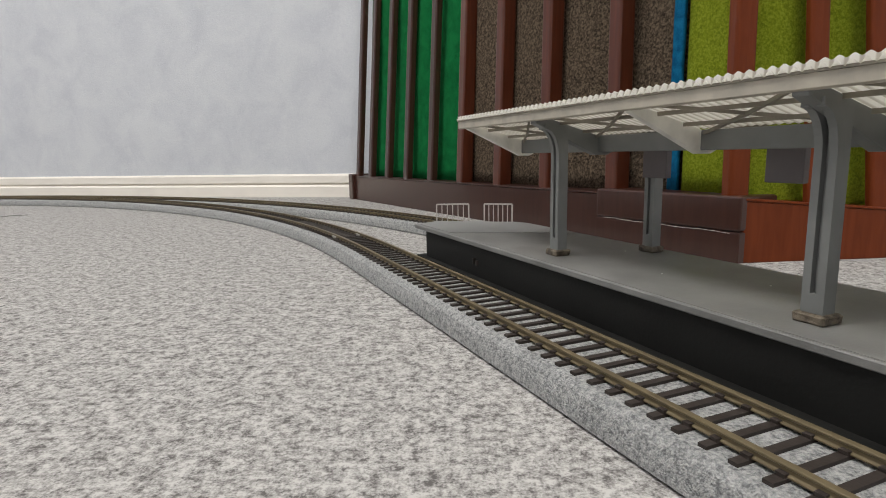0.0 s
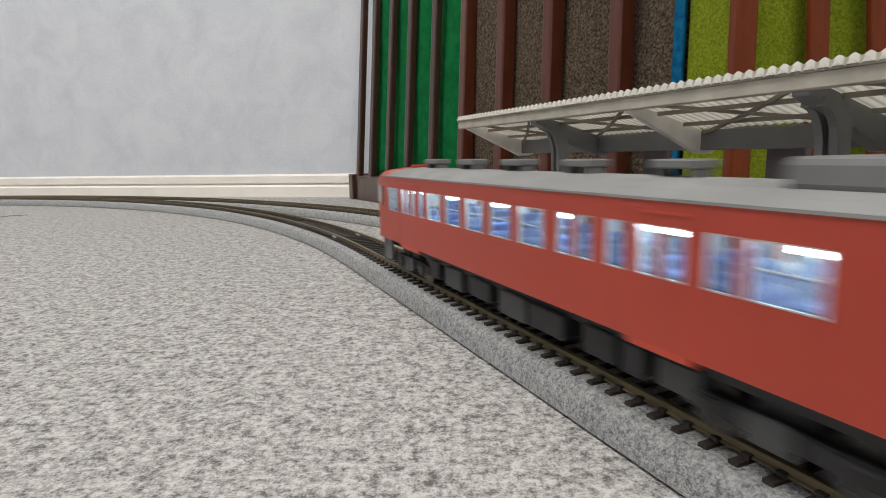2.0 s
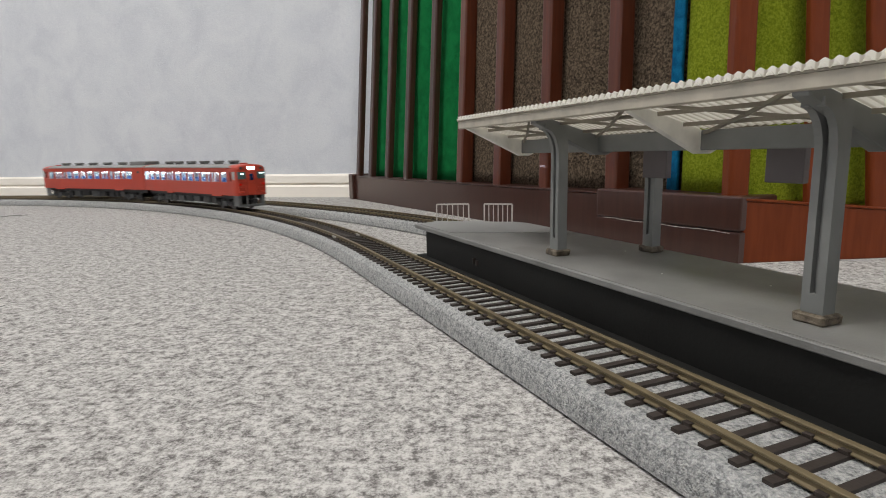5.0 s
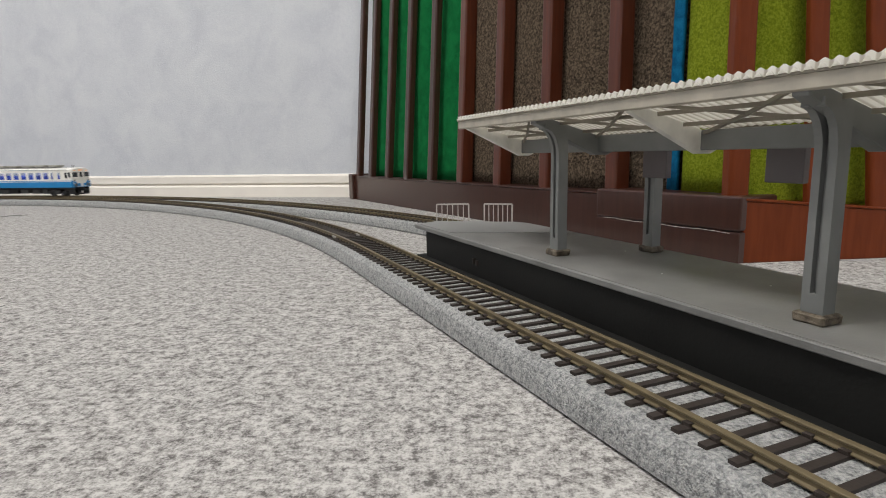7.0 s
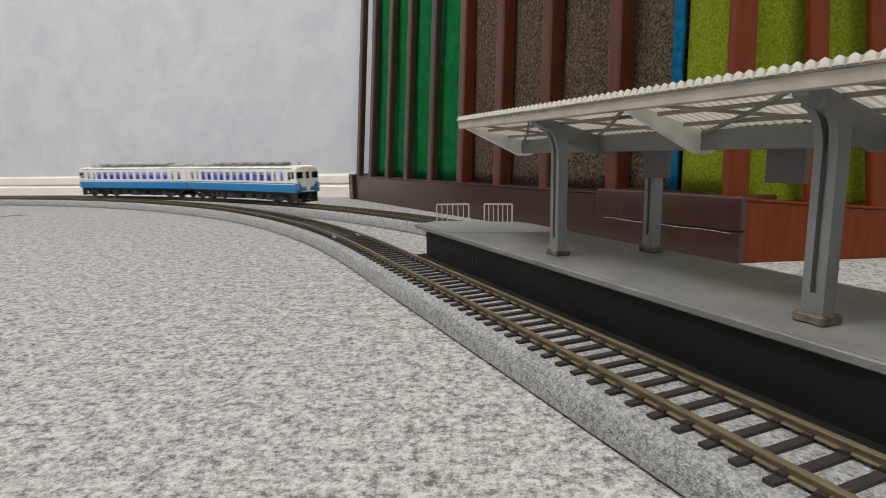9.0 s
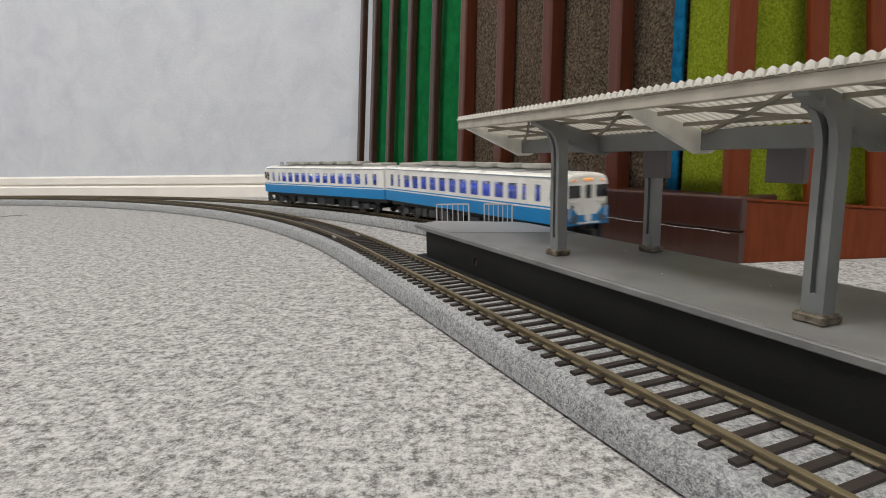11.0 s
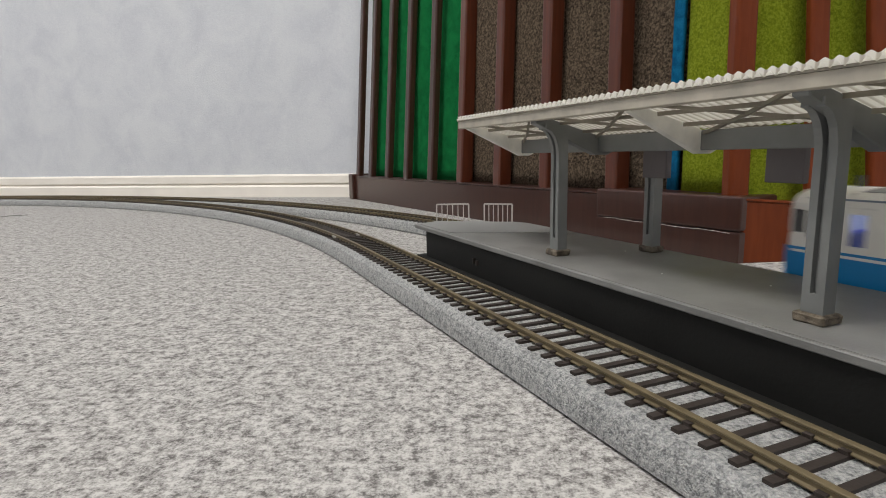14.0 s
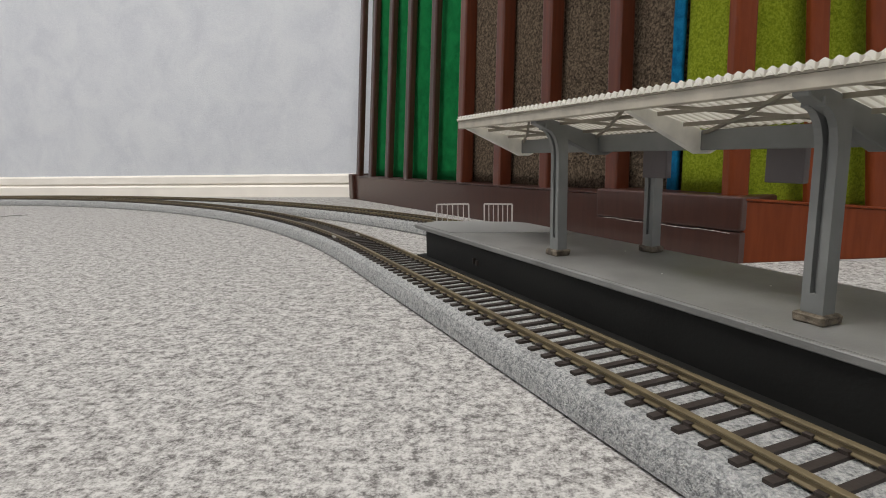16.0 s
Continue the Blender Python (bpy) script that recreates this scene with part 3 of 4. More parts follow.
SILVER = mat("silver_window_frame", (0.62, 0.63, 0.64), 0.3, 0.7, vary=0.05)
SEAT = mat("blue_seat_plastic", (0.015, 0.075, 0.60), 0.5, vary=0.1)
SEAT_PALE = mat("grey_blue_seat_plastic", (0.05, 0.12, 0.36), 0.5, vary=0.1)
CABIN = mat("white_cabin_lining", (0.62, 0.64, 0.66), 0.6, vary=0.04)
DARK_GLASS = mat("dark_cab_glass", (0.012, 0.016, 0.022), 0.08, vary=0.1, bump=0, coat=0.5)
NAVY_GLASS = mat("navy_door_glass", (0.01, 0.02, 0.075), 0.12, vary=0.1, bump=0, coat=0.5)
AC_GREY = mat("grey_roof_unit", (0.17, 0.17, 0.167), 0.6, vary=0.08, scale=90)
AC_IVORY = mat("ivory_roof_unit", (0.44, 0.425, 0.38), 0.55, vary=0.08, scale=90)
WHEEL = mat("dark_steel_wheel", (0.09, 0.085, 0.08), 0.35, 0.8, vary=0.2)
LED = mat("cabin_led_glow", (0.9, 0.95, 1.0), 0.5, emit=(0.86, 1.0, 0.98), power=16.0)
LED_DIM = mat("cabin_led_blue_glow", (0.8, 0.85, 1.0), 0.5, emit=(0.78, 0.82, 1.0), power=6.0)
BLUE_LINING = mat("lavender_interior_moulding", (0.42, 0.45, 0.68), 0.5, vary=0.1)
HEAD = mat("headlight_glow", (1, 1, 1), 0.4, emit=(0.93, 0.86, 1.0), power=10.0)
CAB_LED = mat("cab_led_glow", (1, 1, 1), 0.4, emit=(0.70, 1.0, 1.0), power=5.0)
AMBER = mat("amber_lamp_glow", (0.9, 0.45, 0.15), 0.4, emit=(1.0, 0.30, 0.08), power=0.35)
TAIL = mat("red_tail_lens", (0.60, 0.012, 0.008), 0.25, emit=(1.0, 0.03, 0.02), power=0.08)
LENS_OFF = mat("unlit_lens", (0.20, 0.21, 0.22), 0.15, vary=0.1)
GLASS = bpy.data.materials.new("clear_window_glass")
GLASS.use_nodes = True
_n = GLASS.node_tree.nodes
_t, _g, _x = _n.new("ShaderNodeBsdfTransparent"), _n.new("ShaderNodeBsdfGlossy"), _n.new("ShaderNodeMixShader")
_t.inputs["Color"].default_value = (0.90, 0.93, 0.95, 1)
_g.inputs["Roughness"].default_value = 0.06
_x.inputs[0].default_value = 0.05
_l, _y = _n.new("ShaderNodeBsdfTranslucent"), _n.new("ShaderNodeMixShader")
_l.inputs["Color"].default_value = (0.9, 0.95, 1.0, 1)
_y.inputs[0].default_value = 0.06
for a, b in ((_t.outputs[0], _y.inputs[1]), (_l.outputs[0], _y.inputs[2]), (_y.outputs[0], _x.inputs[1]), (_g.outputs[0], _x.inputs[2]), (_x.outputs[0], _n["Material Output"].inputs["Surface"])):
    GLASS.node_tree.links.new(a, b)

PITCH_CAR = 250.0
BLUE_LENGTH = 0.96
HALF = 122.0
GUT, SILL, ROOF = 45.4, 15.8, 48.9


def section(w=18.0, lo=SILL, top=True):
    pts = [(-w, lo), (-w, 43.2), (-w + .7, GUT)]
    arc = [(-w + 2.6, 46.9), (-11.5, 48.0), (-6, 48.65), (0, ROOF), (6, 48.65), (11.5, 48.0), (w - 2.6, 46.9)]
    return pts + (arc if top else []) + [(w - .7, GUT), (w, 43.2), (w, lo)]


def railcar(name, label, livery):
    th = empty(name, Matrix.Identity(4))
    tagged(th, label, "railcar", livery["group"])
    red_one = livery["kind"] == "red"
    WIN0, WIN1 = (29.8, 40.2) if red_one else (29.2, 41.0)
    paint = livery["upper"]
    wins = livery["windows"]
    x_a, x_b = -HALF + 16, HALF - 1.4      # saloon between the cab and the blank end
    # side walls with real openings
    for s, side in ((1, "left"), (-1, "right")):
        y0, y1 = sorted((s * 18.0, s * 17.3))
        bm = bmesh.new()
        if red_one:
            box(bm, x_a, x_b, y0, y1, SILL, WIN0)
        else:
            box(bm, x_a, x_b, y0, y1, 27.2, WIN0)
        box(bm, x_a, x_b, y0, y1, WIN1, GUT)
        edges = [x_a] + [e for a, b, k in wins for e in (a, b)] + [x_b]
        for a, b in zip(edges[::2], edges[1::2]):
            if b - a > 0.05:
                box(bm, a, b, y0, y1, WIN0, WIN1)
        part("side_wall", bm, paint, th)
        bm = bmesh.new()
        l0, l1 = sorted((s * 17.2, s * 16.8))
        box(bm, x_a + .7, x_b - .3, l0, l1, SILL + 1.6, WIN0)
        box(bm, x_a + .7, x_b - .3, l0, l1, WIN1, 44.6)
        for a, b in zip(edges[::2], edges[1::2]):
            if b - a > 2:
                box(bm, max(a, x_a + .7), min(b, x_b - .3), l0, l1, WIN0, WIN1)
        part("lining", bm, livery["lining"], th)
        if not red_one:
            part("lower_band", boxes((x_a, x_b, y0, y1, SILL, 25.2)), AZURE, th, "azure blue lower band")
            part("white_line", boxes((x_a, x_b, y0, y1, 25.2, 26.2)), WHITE_LINE, th, "thin white line")
            part("upper_line", boxes((x_a, x_b, y0, y1, 26.2, 27.2)), AZURE, th, "thin azure line")
        for a, b, k in wins:
            bm = bmesh.new()
            f = 0.45 if not red_one else 0.28
            for q in ((a, b, WIN0, WIN0 + f), (a, b, WIN1 - f, WIN1), (a, a + f, WIN0 + f, WIN1 - f), (b - f, b, WIN0 + f, WIN1 - f)):
                box(bm, q[0], q[1], *sorted((s * 17.5, s * (18.12 if not red_one else 18.06))), q[2], q[3])
            fr = part("window_frame", bm, WHITE_LINE if not red_one else SILVER, th)
            gl = part("pane", boxes((a + .2, b - .2, *sorted((s * 17.72, s * 17.9)), WIN0 + .2, WIN1 - .2)), GLASS, fr)
            gl.visible_shadow = False
            if k == "w" and red_one:
                part("sash_rail", boxes((a + f, b - f, *sorted((s * 17.5, s * 17.7)), 35.1, 35.45)), SILVER, fr)
        # doors: leaves slightly sunk, drawn by rebates, with a step below
        for a, b in livery["doors"]:
            bm = bmesh.new()
            for q in (a, b):
                box(bm, q - .25, q + .25, *sorted((s * 17.6, s * 18.1)), SILL + .6 if red_one else 27.4, 42.6)
            box(bm, a, b, *sorted((s * 17.6, s * 18.25)), 42.5, 43.1)
            if red_one:
                box(bm, a - 1.0, b + 1.0, *sorted((s * 15.5, s * 18.0)), SILL - 1.4, SILL)
            part("door_frame", bm, RED_EDGE if red_one else IVORY_EDGE, th)
        bm = bmesh.new()
        prism(bm, [(s * 17.4, GUT - .35), (s * 18.35, GUT - .35), (s * 18.35, GUT + .25), (s * 17.4, GUT + .25)], "x", -HALF + 8, HALF - 1)
        part("gutter", bm, GREY_ROOF if red_one else GUTTER_BLUE, th)
    # roof
    bm = bmesh.new()
    prism(bm, [p for p in section()[2:-2]], "x", x_a, x_b)
    part("roof", bm, livery["roof"], th, livery["roof_label"], smooth=False)
    if not red_one:
        bm = bmesh.new()
        prism(bm, [(-12.5, 48.0), (-6, 48.85), (0, ROOF + .2), (6, 48.85), (12.5, 48.0), (12.0, 47.2), (-12.0, 47.2)], "x", x_a + 6, x_b - .5)
        part("roof_walk", bm, GREY_ROOF, th, "grey roof centre strip")
    # blank end with gangway
    part("end_wall", prism(bmesh.new(), section(), "x", HALF - 1.4, HALF), paint, th)
    if not red_one:
        part("end_band", boxes((HALF - 1.3, HALF + .12, -18.08, 18.08, SILL, 25.2)), AZURE, th)
    gw = part("gangway", boxes((HALF, HALF + 2.8, -6, 6, SILL, 42), bevel=0.5), RED_EDGE if red_one else IVORY, th, "painted gangway hood")
    for s in (1, -1):
        if red_one and livery["units"] is RED_UNITS:
            part("vent_plate", boxes((HALF - 14, HALF - 8, *sorted((s * 17.9, s * 18.15)), 37.6, 40.4), bevel=.1), GEAR, th, "small grey plate")
    # cab: a bowed front block, the flanks swept back towards the nose
    bm = bmesh.new()
    rings = []
    for x, w, dz in ((x_a, 18.0, 0), (-HALF + 5.0, 18.0, 0.0), (-HALF + 2.0, 17.6, -.3), (-HALF + .6, 16.6, -1.0), (-HALF, 14.8, -2.2)):
        rings.append([bm.verts.new((x, y, z + (dz if z > 44 else 0))) for y, z in section(w)])
    for a, b in zip(rings, rings[1:]):
        for j in range(len(a)):
            bm.faces.new((a[j], a[(j + 1) % len(a)], b[(j + 1) % len(a)], b[j]))
    bm.faces.new(rings[0])
    bm.faces.new(rings[-1][::-1])
    bmesh.ops.recalc_face_normals(bm, faces=bm.faces[:])
    cab = part("cab", bm, paint, th)
    X = -HALF
    for s in (1, -1):
        part("cab_side_window", boxes((X + 8, X + 13.2, *sorted((s * 17.6, s * 18.12)), 31.0, 40.6), bevel=.2), DARK_GLASS if not red_one else RED_DIM, cab)
        part("wrap_window", boxes((X + 2.2, X + 7.0, *sorted((s * 17.2, s * 18.1)), 32.4, 41.0), bevel=.3), DARK_GLASS if not red_one else PALE_GLASS, cab)
        # front windows
        wy = sorted((s * 6.0, s * 16.2))
        fw = part("front_window", boxes((X - .35, X + .6, *wy, 32.2, 41.4), bevel=.5, seg=2), RED_EDGE if red_one else IVORY_EDGE, cab, "framed cab front window")
        gy = sorted((s * 6.4, s * 15.9))
        part("pane", boxes((X - .55, X - .2, *gy, 33.0, 40.7), bevel=.1), TEAL_GLASS if red_one else DARK_GLASS, fw)
        part("wiper", boxes((X - .9, X - .6, *sorted((s * 8, s * 8.5)), 33.0, 38.0)), UNDER, fw)
        # lower front lamps, steps, handrails
        part("tail_light", cyl(bmesh.new(), 1.25, X - 1.2, X + .4, "x", (s * 13.2, 27.5), 14), TAIL if red_one else LENS_OFF, cab, "round tail light")
        if red_one:
            part("horn", cyl(bmesh.new(), 1.35, X - .9, X + 1.6, "x", (s * 11.6, 44.4), 14), GEAR, cab, "dark round horn opening")
            part("number_ledge", boxes((X - .5, X + .3, *sorted((s * 6.5, s * 15.2)), 30.5, 31.0)), RED_EDGE, cab)
            part("jumper_socket", boxes((X - 1.4, X + .3, *sorted((s * 9.4, s * 14.4)), 18.2, 20.4), bevel=.4), RED_EDGE, cab)
            part("grab_rail", boxes((X - 1.0, X + .3, *sorted((s * 9.0, s * 15.4)), 24.2, 24.7)), RED_EDGE, cab)
            part("rail_post", boxes((X - .8, X + .3, *sorted((s * 7.0, s * 7.6)), 20, 27), bevel=.1), RED_EDGE, cab)
        else:
            part("marker_light", boxes((X - .9, X + 2.4, *sorted((s * 10.2, s * 12.6)), 43.0, 44.4), bevel=.5), AMBER, cab, "glowing amber marker lamp")
            for q in range(3):
                part("jumper_hose", boxes((X - 1.6, X + .3, *sorted((s * (9 + 2.4 * q), s * (10 + 2.4 * q))), 17.2, 23.0 - q), bevel=.3), AC_GREY, cab)
            part("handrail", boxes((X - 1.0, X - .3, *sorted((s * 7.2, s * 14.5)), 30.2, 30.7)), IVORY_EDGE, cab)
        part("ladder", boxes((X - .9, X + .2, *sorted((s * 14.6, s * 15.2)), 19, 31)), RED_EDGE if red_one else IVORY_EDGE, cab)
    # gangway door in the nose
    part("front_door", boxes((X - .45, X + .3, -4.2, 4.2, SILL + 1, 42.0), bevel=.2), RED_EDGE if red_one else IVORY_EDGE, cab)
    part("door_window", boxes((X - .7, X - .3, -2.3, 2.3, 31.6 if red_one else 32.5, 38.6 if red_one else 41.0), bevel=.15), NAVY_GLASS if red_one else DARK_GLASS, cab, "door window")
    if red_one:
        part("headlight", boxes((X - .8, X + 3.0, -4.5, 4.5, 43.1, 46.4), bevel=1.2, seg=3), HEAD if livery["lit"] else LENS_OFF, cab, "bright white headlight pair" if livery["lit"] else "unlit headlight pair")
        part("antenna", boxes((X + 12, X + 15, -4, 4, ROOF - .4, ROOF + 1.2), bevel=.4), RED, cab)
        if livery["lit"]:
            part("cab_lamp", cyl(bmesh.new(), 1.0, X - .66, X - .5, "x", (10.6, 38.6), 14), CAB_LED, cab, "pale cyan cab lamp behind the glass")
            part("cab_lamp", boxes((X - .66, X - .5, -14.6, -9.2, 38.6, 39.2)), CAB_LED, cab, "pale cyan cab lamp behind the glass")
    else:
        part("head_sign", boxes((X - .9, X + 2.6, -3.6, 3.6, 43.4, 45.0), bevel=.6, seg=2), AMBER, cab, "glowing amber head sign")
        bm = bmesh.new()   # blue beard that rises at both corners
        prism(bm, [(-17.2, SILL), (17.2, SILL), (17.2, 27.0), (12.2, 26.6), (8.0, 22.2), (-8.0, 22.2), (-12.2, 26.6), (-17.2, 27.0)], "x", X - .5, X + 2)
        part("nose_band", bm, AZURE, cab, "azure beard across the nose")
        for s in (1, -1):
            part("cheek_band", boxes((X + 1.5, x_a, *sorted((s * 17.0, s * 18.1)), SILL, 25.2)), AZURE, cab)
            part("cheek_line", boxes((X + 1.5, x_a, *sorted((s * 17.0, s * 18.08)), 26.2, 27.2)), AZURE, cab)
            part("whistle", cyl(bmesh.new(), .5, ROOF - 1, ROOF + 4, "z", (X + 13, s * 1.4), 8), GEAR, cab)
        part("plate", cyl(bmesh.new(), 2.7, X - 1.2, X + .4, "x", (0, 20.4), 18), WHITE_LINE, cab, "round white emblem plate")
        part("gangway_step", boxes((X - 1.5, X + .3, -9, 9, 16.6, 17.6), bevel=.2), WHITE_LINE, cab)
    # lining, floor, lights and seats inside
    part("floor_pan", boxes((x_a, x_b - .2, -16.45, 16.45, SILL, SILL + 1.6)), livery["lining"], th)
    part("cabin_ceiling", boxes((x_a, x_b - .2, -16.45, 16.45, 44.6, 45.2)), CABIN, th)
    part("cabin_wall", boxes((x_a, x_a + .6, -16.45, 16.45, SILL + 1.6, 44.6)), CABIN, th)
    part("cabin_wall", boxes((x_b - 1.2, x_b - .6, -16.45, 16.45, SILL + 1.6, 44.6)), CABIN, th)
    for q in livery["leds"]:
        lz, led_y = (38.2, 11.5) if red_one else (42.6, 5.0)
        part("cabin_light", boxes((q - 4.5, q + 4.5, -led_y - 3, -led_y, lz, lz + 1.2)), livery["led"], th, "white cabin light")
        part("cabin_light", boxes((q - 4.5, q + 4.5, led_y, led_y + 3, lz, lz + 1.2)), livery["led"], th, "white cabin light")
    n = 13
    for i in range(n):
        x = x_a + 9 + i * (x_b - x_a - 16) / (n - 1)
        for s in (1, -1):
            top = 30.5 if red_one else 34.6
            bm = boxes((x - 1.2, x + 1.2, *sorted((s * 5, s * 15.8)), SILL + 1.6, 33.0 if red_one else 35.6), (x - 5.6, x + 5.6, *sorted((s * 5, s * 15.8)), SILL + 1.6, top), bevel=.5)
            part("seat", bm, SEAT_PALE if red_one else SEAT, th, "grey-blue seat" if red_one else "blue seat")
    # roof gear
    for a, b, h, w, k in livery["units"]:
        bm = boxes((a, b, -w, w, ROOF - 1.4, ROOF + h), bevel=min(1.4, h * .4), seg=2)
        if k == "fan":      # a shallow cowl on a narrower foot, its ends rounded in plan
            bm.free()
            bm = bmesh.new()
            mx, hx = (a + b) / 2, (b - a) / 2
            for f, z0, z1 in ((0.80, ROOF - 1.4, ROOF + 1.5), (1.0, ROOF + 1.5, ROOF + h)):
                prism(bm, [(mx + f * hx * math.copysign(abs(math.cos(i * math.tau / 20)) ** 0.5, math.cos(i * math.tau / 20)),
                            f * w * math.copysign(abs(math.sin(i * math.tau / 20)) ** 0.5, math.sin(i * math.tau / 20))) for i in range(20)], "z", z0, z1)
        if k == "vent":
            bm.free()
            bm = boxes((a, b, -w, w, ROOF + h - 2.1, ROOF + h), (a + .6, a + 2.4, -w + 1, w - 1, ROOF - 1.2, ROOF + h - 2.0), (b - 2.4, b - .6, -w + 1, w - 1, ROOF - 1.2, ROOF + h - 2.0),
                       bevel=.35)
        part("roof_unit", bm, livery["unit_paint"], th)
    # underframe, bogies, boxes, couplers
    part("underframe", boxes((-HALF + 5, HALF - 3, -12.5, 12.5, 11.5, SILL)), UNDER, th)
    rnd = random.Random(4)
    x = -66.0
    while x < 62:
        w = rnd.uniform(7, 17)
        for s in (1, -1):
            part("equipment_box", boxes((x, x + w, *sorted((s * 6, s * (14.2 + rnd.uniform(-.8, .8)))), rnd.uniform(4.2, 6.2), 12.2), bevel=.4), GEAR if rnd.random() < .62 else UNDER, th)
        x += w + rnd.uniform(2.5, 7.5)
    for bx in (-87.5, 87.5):
        bg = part("bogie", boxes((bx - 5, bx + 5, -11.4, 11.4, 5, 11.6), bevel=.4), UNDER, th)
        for s in (1, -1):
            part("side_frame", boxes((bx - 20, bx + 20, *sorted((s * 11.4, s * 13.4)), 4.6, 8.6), bevel=.5), UNDER, bg)
            part("spring_plank", boxes((bx - 4.5, bx + 4.5, *sorted((s * 13.0, s * 14.6)), 3.6, 9.4), bevel=.4), GEAR, bg)
            for dx in (-13, 13):
                part("axle_box", boxes((bx + dx - 2.8, bx + dx + 2.8, *sorted((s * 13.0, s * 14.4)), 3.4, 8.2), bevel=.5), UNDER, bg)
        for dx in (-13, 13):
            bm = bmesh.new()
            cyl(bm, 5.4, 8.3, 10.6, "y", (bx + dx, 5.4), 22)
            cyl(bm, 5.4, -10.6, -8.3, "y", (bx + dx, 5.4), 22)
            cyl(bm, 1.0, -8.3, 8.3, "y", (bx + dx, 5.4), 8)
            part("wheelset", bm, WHEEL, bg)
    # plough frame, coupler
    part("coupler", boxes((X - 5, X + 10, -1.6, 1.6, 8.2, 11.2), (X - 6.5, X - 3.5, -2.6, 2.6, 7.4, 12.2), bevel=.4), UNDER, th)
    part("coupler", boxes((HALF - 8, HALF + 3, -1.6, 1.6, 8.2, 11.2), bevel=.4), UNDER, th)
    pl = GEAR_LIGHT if red_one else UNDER
    pg = part("snow_plough", boxes((X + 1.5, X + 3.2, -15.5, 15.5, 3.4, 6.0), bevel=.3), pl, th, "grey snow plough blade" if red_one else "black snow plough blade")
    for y0, y1, x0, x1 in ((-15.5, -12.0, 1.5, 3.2), (12.0, 15.5, 1.5, 3.2), (-5.8, -4.2, 1.5, 3.2), (4.2, 5.8, 1.5, 3.2), (14.0, 15.2, 3.2, 12), (-15.2, -14.0, 3.2, 12)):
        part("bracket", boxes((X + x0, X + x1, y0, y1, 6.0 if x1 < 5 else 4.5, SILL), bevel=.2), pl, pg)
    if not red_one:      # a lower and shorter body than the other kind
        for ob in th.children_recursive:
            if ob.name.split(".")[0] in ("bogie", "side_frame", "spring_plank", "axle_box", "wheelset", "coupler"):
                ob.data.transform(Matrix.Diagonal((BLUE_LENGTH, 1, 1, 1)))
            else:
                ob.data.transform(Matrix.Translation((0, 0, -0.5 * MM)) @ Matrix.Diagonal((BLUE_LENGTH, 1, 0.945, 1)))
    return th


RED_EDGE = mat("vermilion_trim", (0.50, 0.058, 0.028), 0.4, vary=0.08)
RED_DIM = mat("smoked_cab_door_glass", (0.20, 0.035, 0.025), 0.25, vary=0.1)
PALE_GLASS = mat("pale_wrap_glass", (0.34, 0.38, 0.37), 0.12, vary=0.1, coat=0.5)
TEAL_GLASS = mat("teal_cab_glass", (0.10, 0.15, 0.15), 0.1, vary=0.2, bump=0, coat=0.6)
GUTTER_BLUE = mat("blue_grey_gutter_paint", (0.20, 0.25, 0.31), 0.5, vary=0.1)
IVORY_EDGE = mat("ivory_trim", (0.78, 0.76, 0.70), 0.4, vary=0.05)
GEAR_LIGHT = mat("light_grey_plough", (0.13, 0.135, 0.135), 0.55, vary=0.12)

E0 = -HALF
RED_W = [(E0 + a, E0 + b, k) for a, b, k in ((19, 31, "w"), (36, 40, "n"), (42, 46, "n"), (48.5, 52.5, "n"), (57, 62, "n"), (66, 78.5, "w"), (83, 95.5, "w"), (100, 112.5, "w"), (117, 129.5, "w"),
         (134, 146.5, "w"), (152.5, 158, "n"), (160.5, 166, "n"), (171, 177, "n"), (181, 186, "n"), (188, 193, "n"), (198, 204, "n"), (206.5, 219, "w"))]
RED_W_TRAIL = [q for q in RED_W if q[0] < E0 + 146] + [(E0 + a, E0 + b, k) for a, b, k in ((152.5, 158, "n"), (161, 165, "n"), (167, 171, "n"), (176, 189, "w"), (193, 206, "w"), (210, 223, "w"), (227, 240, "w"))]
BLUE_W = [(E0 + a, E0 + b, k) for a, b, k in ((22, 28, "d"), (36, 41, "n"), (45, 56, "w"), (60, 71, "w"), (75, 86, "w"), (90, 101, "w"), (105, 116, "w"), (120, 131, "w"), (135, 146, "w"), (150, 161, "w"),
          (165, 176, "w"), (180, 191, "w"), (195, 206, "w"), (213, 218, "n"), (226, 233, "d"))]
RED_UNITS = [(q, q + 13, 3.8, 3.6, "vent") for q in (-94, -59, -24, 11, 46)] + [(84, 118, 4.4, 11, "box")]
RED_UNITS_TRAIL = [(q, q + 13, 3.8, 3.6, "vent") for q in (-94, -59, -24, 11, 46, 74)]
BLUE_UNITS = [(q, q + 20, 4.2, 8.5, "fan") for q in (-86, -58.5, -31, -3.5, 24, 51.5)] + [(78, 108, 2.4, 10, "box")]


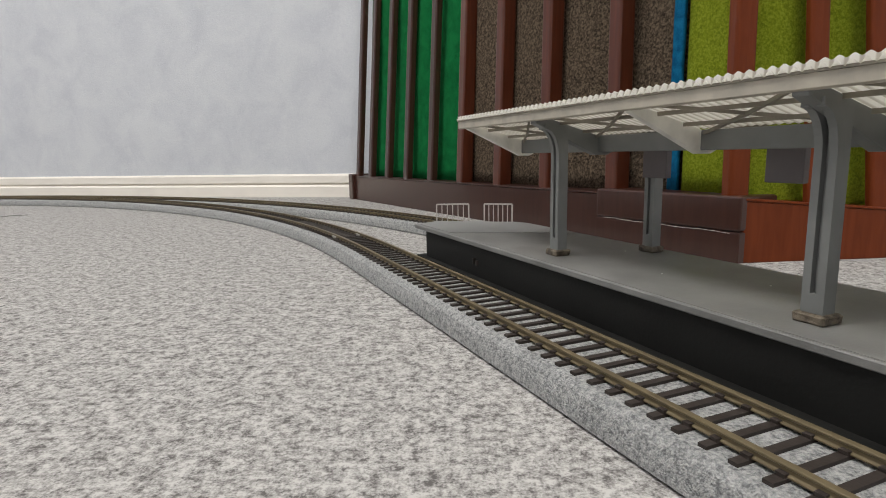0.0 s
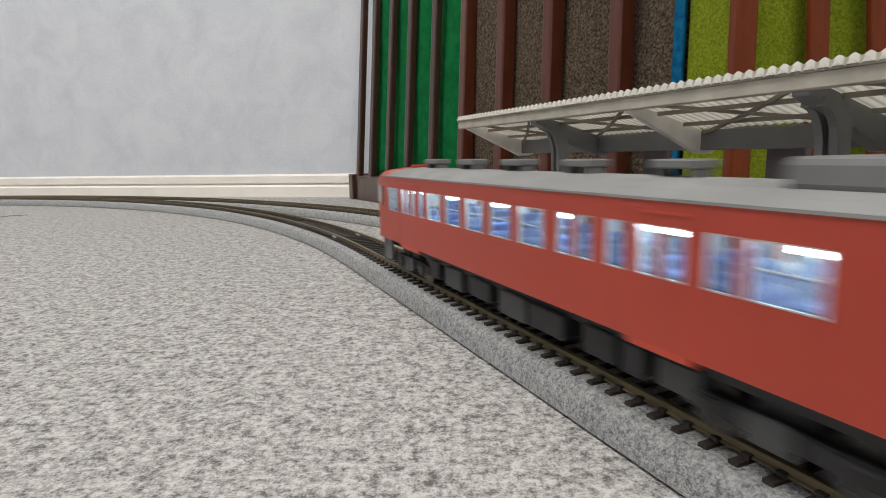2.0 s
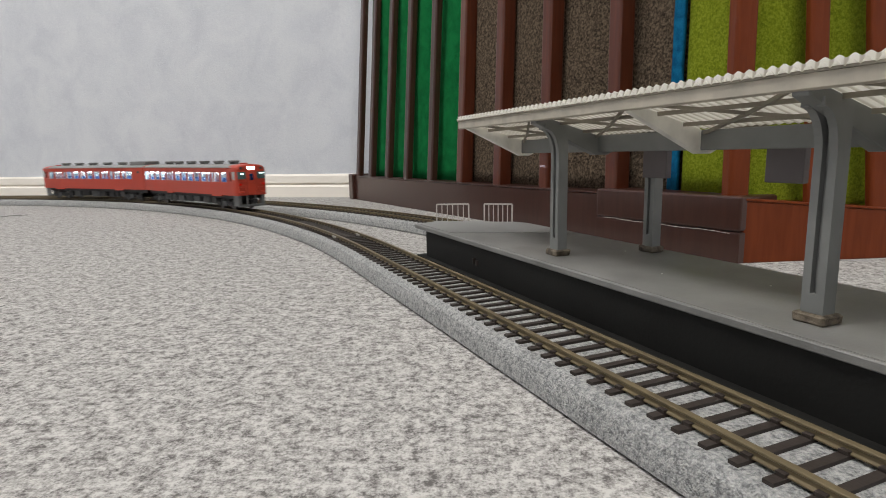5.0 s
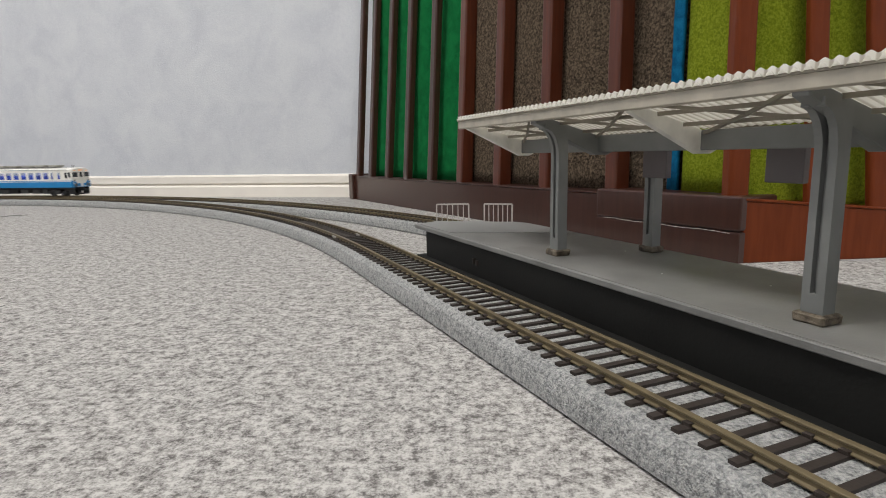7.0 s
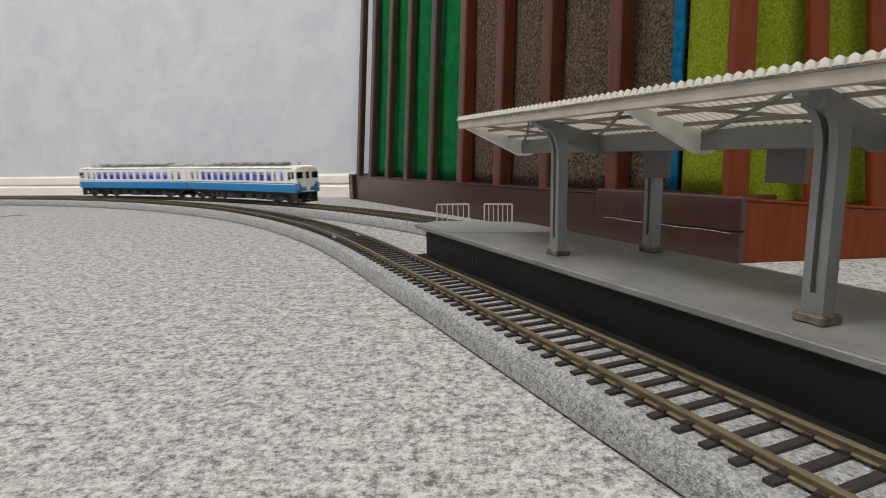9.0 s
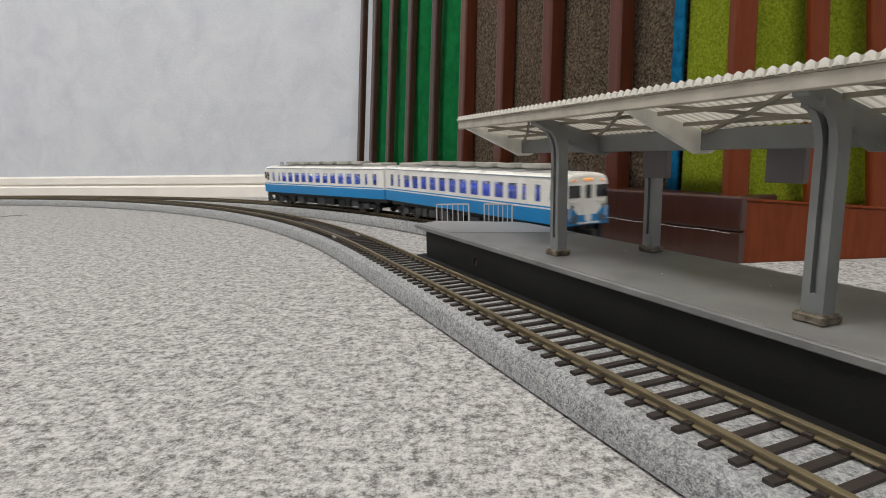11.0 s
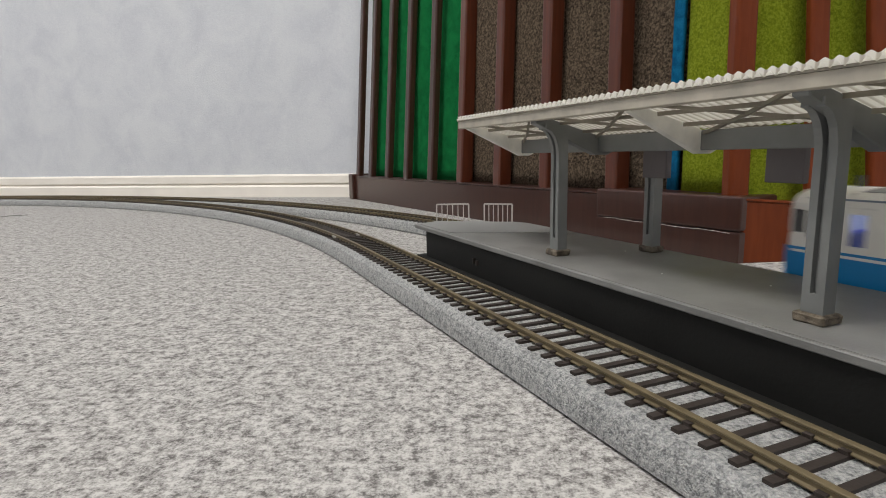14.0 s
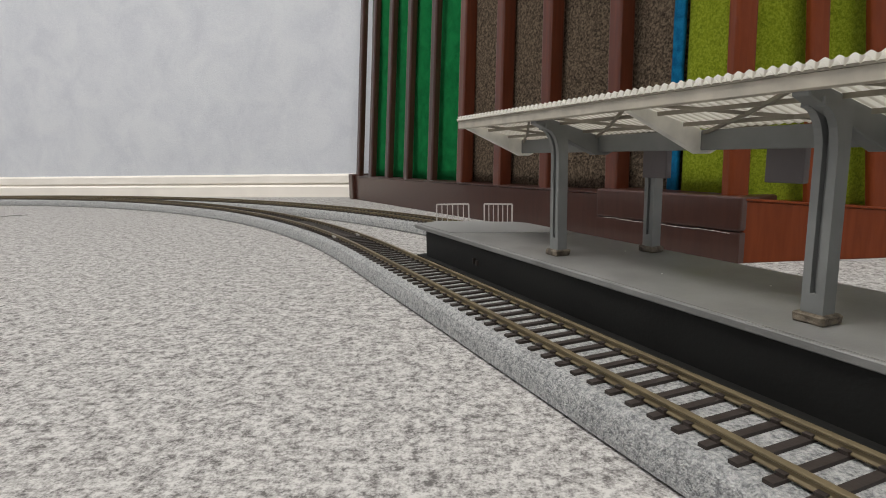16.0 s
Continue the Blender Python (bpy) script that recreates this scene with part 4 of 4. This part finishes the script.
def liveries():
    base = dict(kind="red", upper=RED, roof=GREY_ROOF, roof_label="grey rounded roof", windows=RED_W, doors=[(E0 + 34.5, E0 + 54), (E0 + 179.5, E0 + 195)], units=RED_UNITS,
                unit_paint=AC_GREY, group="red railcar train", leds=[-82, -46, -10, 26, 62, 94, 112], lit=True, lining=CABIN, led=LED)
    blue_kind = dict(kind="blue", upper=IVORY, roof=IVORY, roof_label="ivory rounded roof", windows=BLUE_W, doors=[(E0 + 20, E0 + 30), (E0 + 211, E0 + 220)], units=BLUE_UNITS,
                     unit_paint=AC_IVORY, group="blue and ivory railcar train", leds=[-92, -66, -40, -14, 12, 38, 64, 90], lit=True, lining=BLUE_LINING, led=LED_DIM)
    return base, blue_kind


red_style, blue_style = liveries()
red = [railcar("red_railcar", "leading vermilion railcar with grey roof and lit windows", dict(red_style, lit=False)),
       railcar("red_railcar", "trailing vermilion railcar with bright headlight and lit windows", dict(red_style, windows=RED_W_TRAIL, units=RED_UNITS_TRAIL, doors=[(E0 + 34.5, E0 + 54), (E0 + 159.5, E0 + 172.5)]))]
blue = [railcar("blue_railcar", "leading ivory and azure railcar with amber head lamps", blue_style),
        railcar("blue_railcar", "trailing ivory and azure railcar with blue seats inside", blue_style)]

# ---- what moves ----
RED_RUN = [(0, -410), (1.0, -130), (1.5, 8), (2.0, 148), (2.5, 281), (3.0, 430), (3.5, 565), (4.0, 700), (4.2, 753), (6.3, 1445), (6.7, 1570), (16, 4250)]
BLUE_RUN = [(0, 2990), (6.7, 1378), (7.0, 1302), (7.5, 1180), (8.0, 1054), (8.5, 930), (9.0, 808), (9.2, 762), (11.3, 334), (11.5, 289), (12.0, 168), (12.5, 60), (13.0, -29), (13.5, -122), (14.0, -219), (16, -590)]


def run_at(rows, t):
    """The way along the track at the time t, eased between the rows."""
    n = len(rows)
    slope = []
    for i in range(n):
        a, b = rows[max(0, i - 1)], rows[min(n - 1, i + 1)]
        slope.append((b[1] - a[1]) / (b[0] - a[0]))
    for i in range(n - 1):
        (t0, s0), (t1, s1) = rows[i], rows[i + 1]
        if t <= t1 or i == n - 2:
            h = t1 - t0
            f = (t - t0) / h
            return ((2 * f ** 3 - 3 * f * f + 1) * s0 + (f ** 3 - 2 * f * f + f) * h * slope[i] + (3 * f * f - 2 * f ** 3) * s1 + (f ** 3 - f * f) * h * slope[i + 1])


def car_pose(track, s, turned):
    a, _ = track.at(s + 87.5)
    b, _ = track.at(s - 87.5)
    m = (a + b) / 2
    e = a - b
    return Matrix.Translation((m + Vector((0, 0, RAILTOP))) * MM) @ e.to_track_quat("X", "Z").to_matrix().to_4x4() @ Matrix.Rotation(math.pi if turned else 0, 4, "Z")


def motions():
    ts = [i * 0.1 for i in range(161)]
    walk(red[0], [(t, car_pose(NEAR, run_at(RED_RUN, t), True)) for t in ts])
    walk(red[1], [(t, car_pose(NEAR, run_at(RED_RUN, t) - PITCH_CAR, False)) for t in ts])
    walk(blue[0], [(t, car_pose(FAR, run_at(BLUE_RUN, t), False)) for t in ts])
    walk(blue[1], [(t, car_pose(FAR, run_at(BLUE_RUN, t) + PITCH_CAR * BLUE_LENGTH, True)) for t in ts])


motions()
